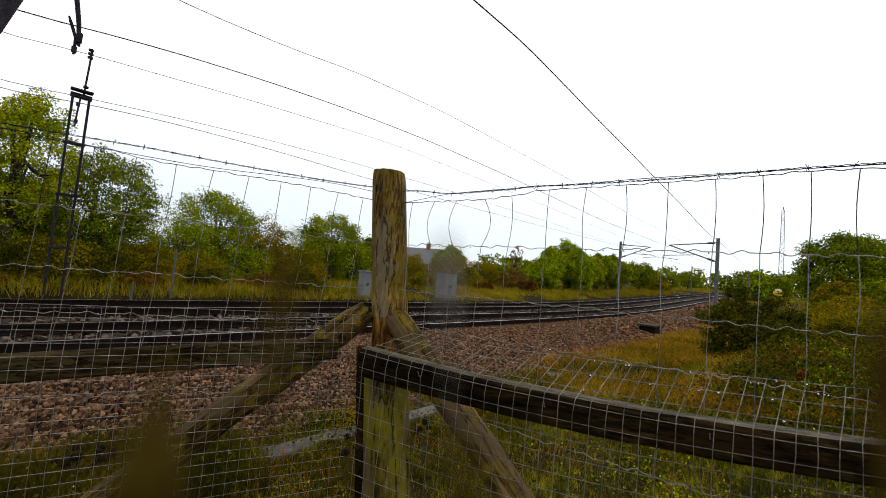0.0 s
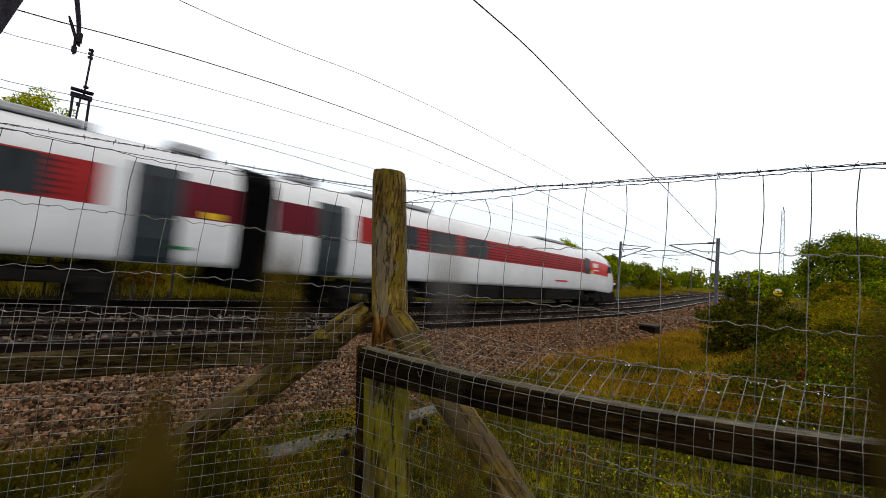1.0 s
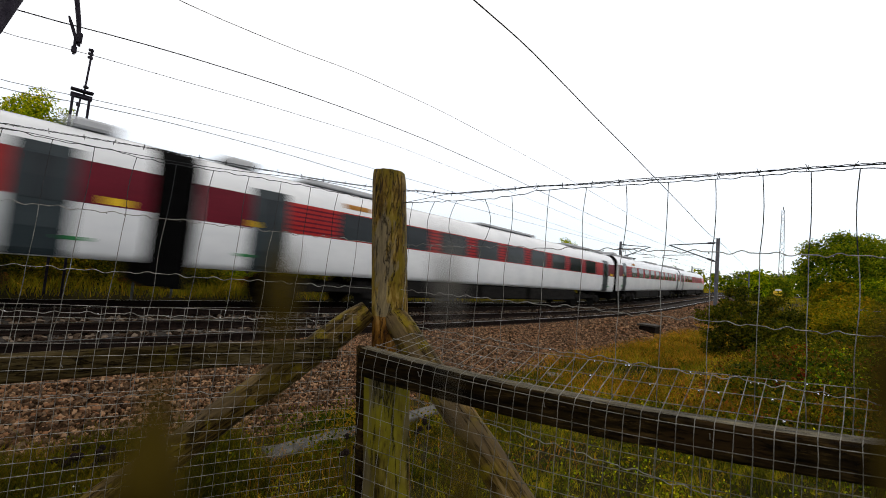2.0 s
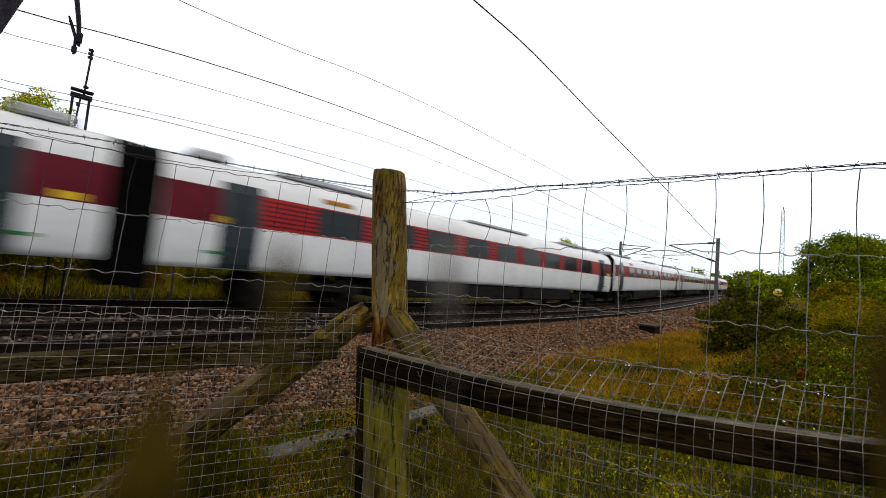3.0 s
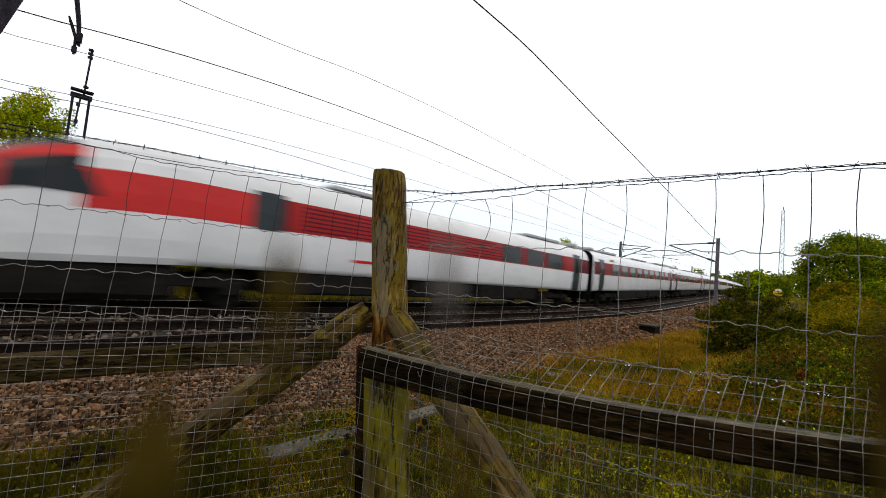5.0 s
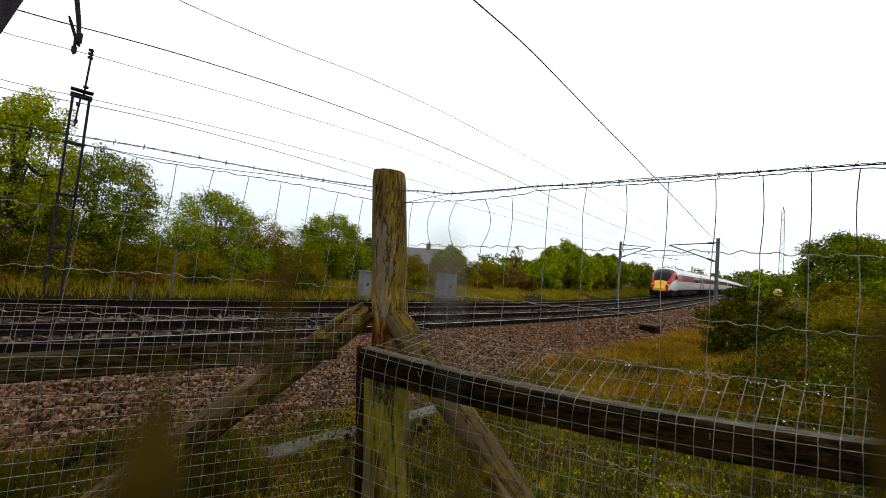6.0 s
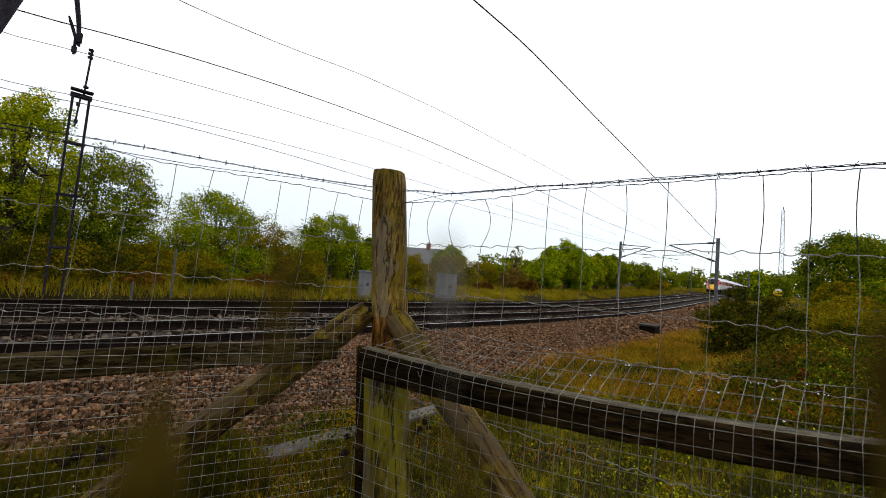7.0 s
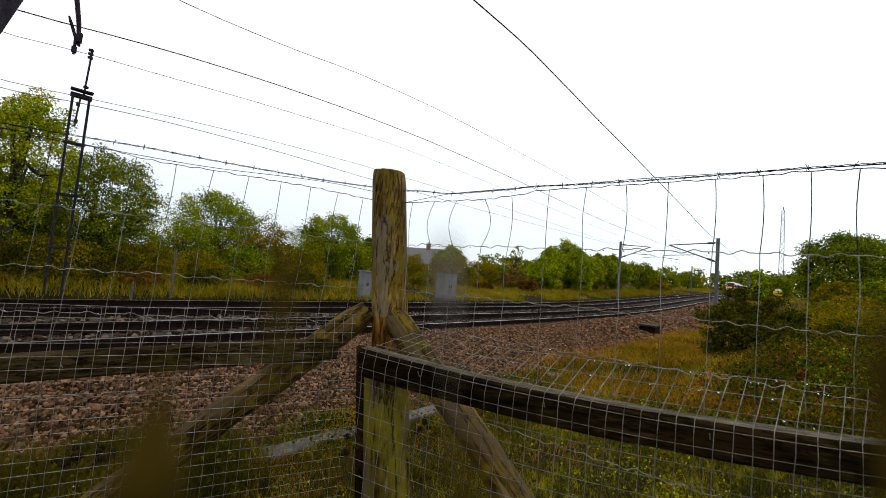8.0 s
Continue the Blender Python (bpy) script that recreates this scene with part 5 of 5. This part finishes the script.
def build_trough():
    trough = thing("cable_trough", "grey concrete cable trough with loose lids in the grass", "cable trough")
    part("channel", Shape().box((3.9, 3.54, -0.54), (4.5, 0.2, 0.14), bevel=0.01), CONCRETE, trough)
    me = Shape().box((0, 0, 0), (0.88, 0.22, 0.045), bevel=0.012).mesh("lid", CONCRETE)
    for i in range(5):
        ob = part("lid", me, None, trough)
        ob.matrix_basis = pose(2.1 + 0.9 * i, 3.53 + 0.015 * math.sin(i * 5), -0.445 + 0.004 * (i % 2), 1.2 * math.sin(i * 3), 0, 1.5 * math.sin(i * 7))
    slab = part("concrete_slab", Shape().box((0, 0, 0), (0.45, 0.3, 0.06), bevel=0.012), CONCRETE)
    slab.matrix_basis = pose(7.1, 3.55, land(7.1, 3.55) + 0.04, 4, 3, 30)
    tagged(slab, "loose grey concrete slab lying in the grass", "slab")
    pit = thing("catch_pit", "dark drain pit with a concrete cover beside the ballast", "drain pit")
    x, y = 17.9, 4.9 + swing(17.9)
    z = climb(x) - 0.42
    part("chamber", Shape().box((x, y, z), (0.7, 0.6, 0.6), bevel=0.03), RUST, pit)
    part("cover", Shape().box((x - 0.05, y, z + 0.33), (0.85, 0.72, 0.07), bevel=0.02), SLEEPER, pit)


CABINET = material("grey_cabinet_paint", (0.13, 0.135, 0.14), (0.2, 0.205, 0.21), 3, 0.5, bump=0.1)
BRICK = material("red_brick_wall", (0.12, 0.05, 0.03), (0.24, 0.11, 0.07), 6, 0.9, bump=0.4)
SLATE = material("grey_slate_roof", (0.12, 0.125, 0.13), (0.2, 0.2, 0.21), 3, 0.7, bump=0.3)
WHITE_BOARD = material("white_painted_board", (0.55, 0.55, 0.53), (0.7, 0.7, 0.68), 4, 0.6, bump=0.1)


def build_cabinet(x, y, w, d, h, label):
    c = thing("lineside_cabinet", label, "cabinet", "lineside cabinets")
    z = land(x, y)
    part("plinth", Shape().box((x, y, z + 0.02), (w + 0.1, d + 0.1, 0.2), bevel=0.02), CONCRETE, c)
    part("body", Shape().box((x, y, z + 0.12 + h / 2), (w, d, h), bevel=0.02), CABINET, c)
    part("roof", Shape().box((x, y, z + 0.15 + h), (w + 0.08, d + 0.1, 0.06), bevel=0.02), CABINET, c)
    for s in (-0.25, 0.25):
        door = part("door", Shape().box((x + s * w, y - d / 2 - 0.008, z + 0.12 + h / 2), (w * 0.46, 0.02, h * 0.9), bevel=0.006), CABINET, c)
        part("handle", Shape().box((x + s * w * 0.3, y - d / 2 - 0.03, z + 0.12 + h / 2), (0.03, 0.03, 0.14), bevel=0.006), DARK_STEEL, door)


def build_lineside():
    build_trough()
    build_cabinet(15.72, 14.45, 0.95, 0.6, 1.22, "grey metal lineside cabinet on the far verge")
    build_cabinet(10.38, 14.4, 0.42, 0.4, 1.05, "pale grey lineside cabinet on the far verge")
    for x, y, top, label in ((3.15, 14.0, 1.25, "slim pale concrete marker post in the grass"), (2.2, 13.9, 0.25, "short pale peg in the grass")):
        z = land(x, y)
        ob = part("marker_post", Shape().tube([(x, y, z - 0.2), (x, y, top), (x, y, top + 0.06)], [0.035, 0.032, 0.012], 8), CONCRETE)
        tagged(ob, label, "post")
    # registration assembly of the near wires
    reg = thing("wire_support", "dark steel bracket and dropper that carry the near wires", "wire support")
    part("mast", Shape().box((-2.6, 4.2, 3.2), (0.22, 0.22, 7.4), bevel=0.01), DARK_STEEL, reg)
    part("top_tube", Shape().tube([(-2.6, 4.2, 6.6), (0.1, 7.8, 6.3)], 0.035, 8), DARK_STEEL, reg)
    part("stay_tube", Shape().tube([(-2.6, 4.2, 2.1), (-0.46, 6.15, 3.3), (-0.36, 6.3, 3.8), (0.1, 7.8, 6.3)], 0.07, 8), DARK_STEEL, reg)
    part("dropper", Shape().tube([(0.1, 7.8, 6.3), (0.15, 7.86, 4.8), (0.21, 7.86, 4.45), (0.24, 7.86, 4.12)], [0.03, 0.03, 0.028, 0.02], 8), DARK_STEEL, reg)
    part("clamp", Shape().box((0.235, 7.86, 4.24), (0.07, 0.07, 0.16), bevel=0.015), DARK_STEEL, reg)
    part("steady_arm", Shape().tube([(0.1, 7.86, 4.5), (0.13, 7.86, 4.42), (0.2, 7.86, 4.22), (0.2, 7.86, 3.98)], [0.012, 0.02, 0.02, 0.014], 8), DARK_STEEL, reg)
    part("wire_clip", Shape().box((0.2, 7.86, 4.05), (0.06, 0.06, 0.1), bevel=0.012), DARK_STEEL, reg)
    build_weeds()
    build_house()
    build_radio_mast()
    build_distance()


def build_house():
    house = thing("house", "small brick house with a grey slate roof and chimney", "house")
    c = site(-4.5, 100, 0)
    turn = Matrix.Translation(c) @ Matrix.Rotation(YAW - radians(90 + 25), 4, "Z")
    # local x along the ridge, y across
    def w(x, y, z):
        return turn @ Vector((x, y, z))
    half, long0, eave, ridge = 3.4, 6.0, 3.3, 7.0
    walls = Shape().add([w(-long0, -half, -1), w(long0, -half, -1), w(long0, half, -1), w(-long0, half, -1), w(-long0, -half, eave), w(long0, -half, eave), w(long0, half, eave), w(-long0, half, eave),
                         w(-long0, 0, ridge), w(long0, 0, ridge)], [(0, 1, 5, 4), (2, 3, 7, 6), (1, 2, 6, 9, 5), (3, 0, 4, 8, 7)])
    part("wall", walls, BRICK, house)
    for s in (-1, 1):
        lo, hi, t = (half + 0.35) * s, 0.0, 0.15
        ze = eave - 0.38
        top = [w(-long0 - 0.3, lo, ze), w(long0 + 0.3, lo, ze), w(long0 + 0.3, hi, ridge + 0.05), w(-long0 - 0.3, hi, ridge + 0.05)]
        roof = Shape().add([*top, *[p + Vector((0, 0, t)) for p in top]], [(0, 1, 2, 3), (7, 6, 5, 4), (0, 4, 5, 1), (1, 5, 6, 2), (2, 6, 7, 3), (3, 7, 4, 0)])
        part("roof", roof, SLATE, house)
        for e in (-1, 1):
            x = e * (long0 + 0.33)
            b = [w(x, lo, ze - 0.1), w(x, lo, ze + 0.2), w(x, 0, ridge + 0.25), w(x, 0, ridge - 0.05)]
            off = turn.to_3x3() @ Vector((0.06 * e, 0, 0))
            part("bargeboard", Shape().add([*b, *[p + off for p in b]], [(0, 1, 2, 3), (7, 6, 5, 4), (0, 4, 5, 1), (1, 5, 6, 2), (2, 6, 7, 3), (3, 7, 4, 0)]), WHITE_BOARD, house)
    m = turn @ Matrix.Translation((0.9, 0, ridge + 0.5))
    ch = part("chimney", Shape().box((0, 0, 0), (0.9, 0.7, 1.6), bevel=0.03).box((0, 0, 0.82), (1.05, 0.85, 0.12), bevel=0.02), BRICK, house)
    ch.matrix_basis = m
    for k in (-0.2, 0.2):
        part("chimney_pot", Shape().tube([(k, 0, 0.85), (k, 0, 1.25)], [0.13, 0.1], 10), BRICK, ch)


def build_radio_mast():
    mast = thing("radio_mast", "tall thin grey lattice radio mast", "mast")
    c = site(128, 149, 0)
    z0, z1 = 4.0, 36.5
    n = 14
    def corner(i, z):
        k = 0.85 - 0.45 * (z - z0) / (z1 - z0)
        return Vector((c.x + k * (1, -1, -1, 1)[i % 4], c.y + k * (1, 1, -1, -1)[i % 4], z))
    for i in range(4):
        part("leg", Shape().tube([corner(i, z0 - 4), corner(i, z1)], 0.07, 5), STEEL, mast)
        for j in range(n):
            a, b = z0 + (z1 - z0) * j / n, z0 + (z1 - z0) * (j + 1) / n
            part("brace", Shape().tube([corner(i, a), corner(i + 1, b)], 0.04, 4), STEEL, mast)
            part("brace", Shape().tube([corner(i + 1, a), corner(i, b)], 0.04, 4), STEEL, mast)
    part("antenna", Shape().tube([(c.x, c.y, z1), (c.x, c.y, z1 + 1.5)], 0.12, 6), STEEL, mast)


def build_work_machine():
    """A small yellow works machine with a white cab, parked beyond the bank."""
    p = site(95, 111.5, 0)
    z = land(p.x, p.y)
    machine = thing("works_machine", "small yellow works machine with a white cab beyond the bank", "machine", at=pose(p.x, p.y, z, 0, 0, 20))
    part("body", Shape().box((0, 0, 1.35), (2.2, 1.5, 1.4), bevel=0.12), SIGN_YELLOW, machine)
    cab = part("cab", Shape().box((-0.4, 0, 2.25), (1.0, 1.2, 0.5), bevel=0.1), WHITE_BOARD, machine, "white cab")
    part("cab_window", Shape().box((-0.4, -0.61, 2.28), (0.8, 0.03, 0.28), bevel=0.01), TINTED, cab)
    for x in (-0.85, 0.85):
        for y in (-0.7, 0.7):
            part("wheel", Shape().tube([(x, y - 0.12, 0.4), (x, y + 0.12, 0.4)], 0.4, 16), RUBBER, machine)


def build_distance():
    for i, (kind, r, d, top, rad, label) in enumerate((("dark", 41.5, 40, 10.0, 4.6, "large dark tree beyond the bank"), ("dark", 48, 40, 10.3, 4.8, "large dark tree beyond the bank"),
                                                       ("bush", 36.5, 36.5, 4.0, 1.8, "yellowing tree beyond the bank"), ("oak", 41, 37, 5.0, 3.0, "green tree beyond the bank"),
                                                       ("dark", 102, 120, 10.2, 4.0, "dark round tree in the distance"), ("lime", 60, 75, 7.5, 1.7, "slender light green tree in the distance"),
                                                       ("bush", 34, 32, 2.3, 2.2, "green tree beyond the bank"), ("bush", 28, 28, 1.7, 1.8, "green tree beyond the bank"))):
        p = site(r, d, 0)
        build_tree(kind, p.x, p.y, top, rad, 150 + i, "tree" if kind != "bush" else "bush", label, leaf=0.2 if d < 60 else 0.5, per=120 if d < 60 else 40, clumps=320, bare=0.02, base=0.0)
    # wooded ridge on the horizon
    rng = np.random.default_rng(77)
    rows = []
    for i in range(900):
        a = radians(-22 + 60 * rng.random())
        dist = rng.uniform(520, 640)
        crest = 30 + 9 * noise.noise(Vector((a * 9, 0, 0))) + 5 * noise.noise(Vector((a * 40, 3, 0)))
        rows.append((dist * math.cos(a), dist * math.sin(a), crest * rng.uniform(0.3, 1.0), rng.uniform(5, 8)))
    v, f = leaf_cloud(rng, np.array(rows), 26, 3.6)
    ob = new("far_woods", soup("far_woods", v, f, LEAF["dark"]))
    tagged(ob, "misty wooded ridge on the horizon", "woodland", kind="stuff")
    sign = thing("warning_sign", "small white and yellow warning sign on a grey post", "sign")
    p = site(45.1, 48, 0)
    part("post", Shape().tube([(p.x, p.y, 0), (p.x, p.y, 3.4)], 0.05, 8), STEEL, sign)
    face = Matrix.Rotation(YAW - radians(90 + 40), 3, "Z")
    out = face @ Vector((0, -0.07, 0))
    part("plate", Shape().box((p.x + out.x, p.y + out.y, 3.0), (0.42, 0.02, 0.8), turn=face, bevel=0.005), WHITE_BOARD, sign)
    out = face @ Vector((0, -0.09, 0))
    part("lower_panel", Shape().box((p.x + out.x, p.y + out.y, 2.77), (0.36, 0.012, 0.22), turn=face), SIGN_YELLOW, sign)
    tri = [Vector((p.x, p.y, 3.2)) + out * 1.05 + face @ Vector(q) for q in ((-0.14, 0, -0.1), (0.14, 0, -0.1), (0, 0, 0.14), (-0.14, 0.01, -0.1), (0.14, 0.01, -0.1), (0, 0.01, 0.14))]
    part("triangle", Shape().add(tri, [(0, 1, 2), (5, 4, 3), (0, 3, 4, 1), (1, 4, 5, 2), (2, 5, 3, 0)]), RUBBER, sign)
    build_work_machine()
    field = thing("field_fence", "old post and wire fence at the edge of the field", "wire fence")
    pts = [site(24 + 2.6 * i, 22.5 - 0.4 * i, 0) for i in range(7)]
    for q in pts:
        part("post", Shape().tube([(q.x, q.y, land(q.x, q.y) - 0.2), (q.x, q.y, land(q.x, q.y) + 1.5)], 0.06, 8), STEEL, field)
    for k in (0.5, 0.95, 1.4):
        part("line_wire", Shape().tube([(q.x, q.y, land(q.x, q.y) + k) for q in pts], 0.012, 5), WIRE, field)




def before_lens(right, up, dist):
    """A point dist metres ahead of the lens, right and up of its axis as slopes."""
    m = look(EYE, AIM, 5.05)
    return m @ Vector((right * dist, up * dist, -dist))


def build_reed(head, widths, paint, label):
    """A dead grass stem, or a lens smear made as one, right before the lens. head: slopes and distances down its seed
    head.
    """
    reed = thing("grass_stem", label, "grass", "grass stems before the camera")
    top = [before_lens(*p) for p in head]
    low = top[-1]
    foot = Vector((low.x + 0.06 * math.cos(YAW), low.y + 0.06 * math.sin(YAW), 0))
    foot.z = land(foot.x, foot.y) - 0.02
    part("stem", Shape().tube([foot, foot.lerp(low, 0.4) + Vector((0.004, 0.002, 0)), foot.lerp(low, 0.8), low], [0.003, 0.0026, 0.0022, widths[-1]], 8), paint, reed)
    part("seed_head", Shape().tube(list(reversed(top)), list(reversed(widths)), 8), paint, reed, "narrow head of a stem or lens smear", smooth=True)


def build_reeds():
    build_reed(((-0.70, -0.26, 0.022), (-0.715, -0.36, 0.022), (-0.73, -0.44, 0.022), (-0.74, -0.52, 0.022), (-0.75, -0.68, 0.022)), (0.00005, 0.0003, 0.0008, 0.0015, 0.0019), REED, "olive brown dead grass stem standing close before the camera")
    # The next two are added stems that imitate smears on the lens.
    build_reed(((-0.40, 0.03, 0.022), (-0.405, -0.02, 0.022), (-0.405, -0.08, 0.022), (-0.41, -0.16, 0.022), (-0.42, -0.25, 0.022), (-0.45, -0.7, 0.03)), (0.0001, 0.00045, 0.0007, 0.0007, 0.0003, 0.0001), REED, "thin brown stem that stands in for a smear on the lens")
    build_reed(((0.01, 0.05, 0.022), (0.01, 0.0, 0.022), (0.01, -0.06, 0.022), (0.012, -0.12, 0.022), (0.015, -0.2, 0.022), (0.02, -0.7, 0.04)), (0.0001, 0.0003, 0.0005, 0.0004, 0.00008, 0.00006), PALE_SMEAR, "pale grey stem that stands in for a hazy smear on the lens")
    build_reed(((1.12, -0.12, 0.022), (1.12, -0.22, 0.022), (1.12, -0.34, 0.022), (1.12, -0.46, 0.022), (1.13, -0.7, 0.02)), (0.0001, 0.0005, 0.0008, 0.0006, 0.0003), REED, "bent brown grass stem close before the camera")
    build_reed(((0.04, -0.46, 0.022), (0.045, -0.53, 0.022), (0.05, -0.6, 0.022), (0.05, -0.75, 0.022)), (0.0001, 0.0005, 0.0008, 0.0009), REED, "short olive brown grass stem close before the camera")


REED = material("brown_stem_and_smear", (0.030, 0.019, 0.002), (0.062, 0.042, 0.004), 60, 0.8, bump=0.1)
# Only for the added stem that imitates a pale hazy smear.
PALE_SMEAR = material("pale_lens_smear", (0.13, 0.12, 0.105), (0.19, 0.175, 0.155), 60, 0.8, bump=0.1)
# ---------------------------------------------------------------- build
build_ground()
build_ballast()
build_track("track_near", NEAR_LINE)
build_track("track_far", FAR_LINE)
build_overhead()
build_train()
build_strainer_fence()
build_gate_corner()
build_plants()
build_verges()
build_lineside()
build_reeds()


def gangway(t):
    """Where the joint behind the leading coach is at t seconds."""
    return 3.5 + 50.7 * (t - 1) + float(np.interp(t, (0, 0.5, 0.65, 0.8, 1.0, 1.5, 2.4, 3.0, 3.5, 4.0, 4.5, 6.0, 6.5, 7.0, 8.0), (-2.0, -2.0, -0.7, -0.3, 0.3, -0.33, 0.1, 0.53, 0.1, -0.7, -1.2, 0.3, 2.3, 5.5, 11.0)))


def motions():
    times = [i * 0.1 for i in range(81)]
    for car, k, turned in TRAIN:
        walk(car, [(t, line_pose(gangway(t) + 13 - 26 * k, turned)) for t in times])


motions()
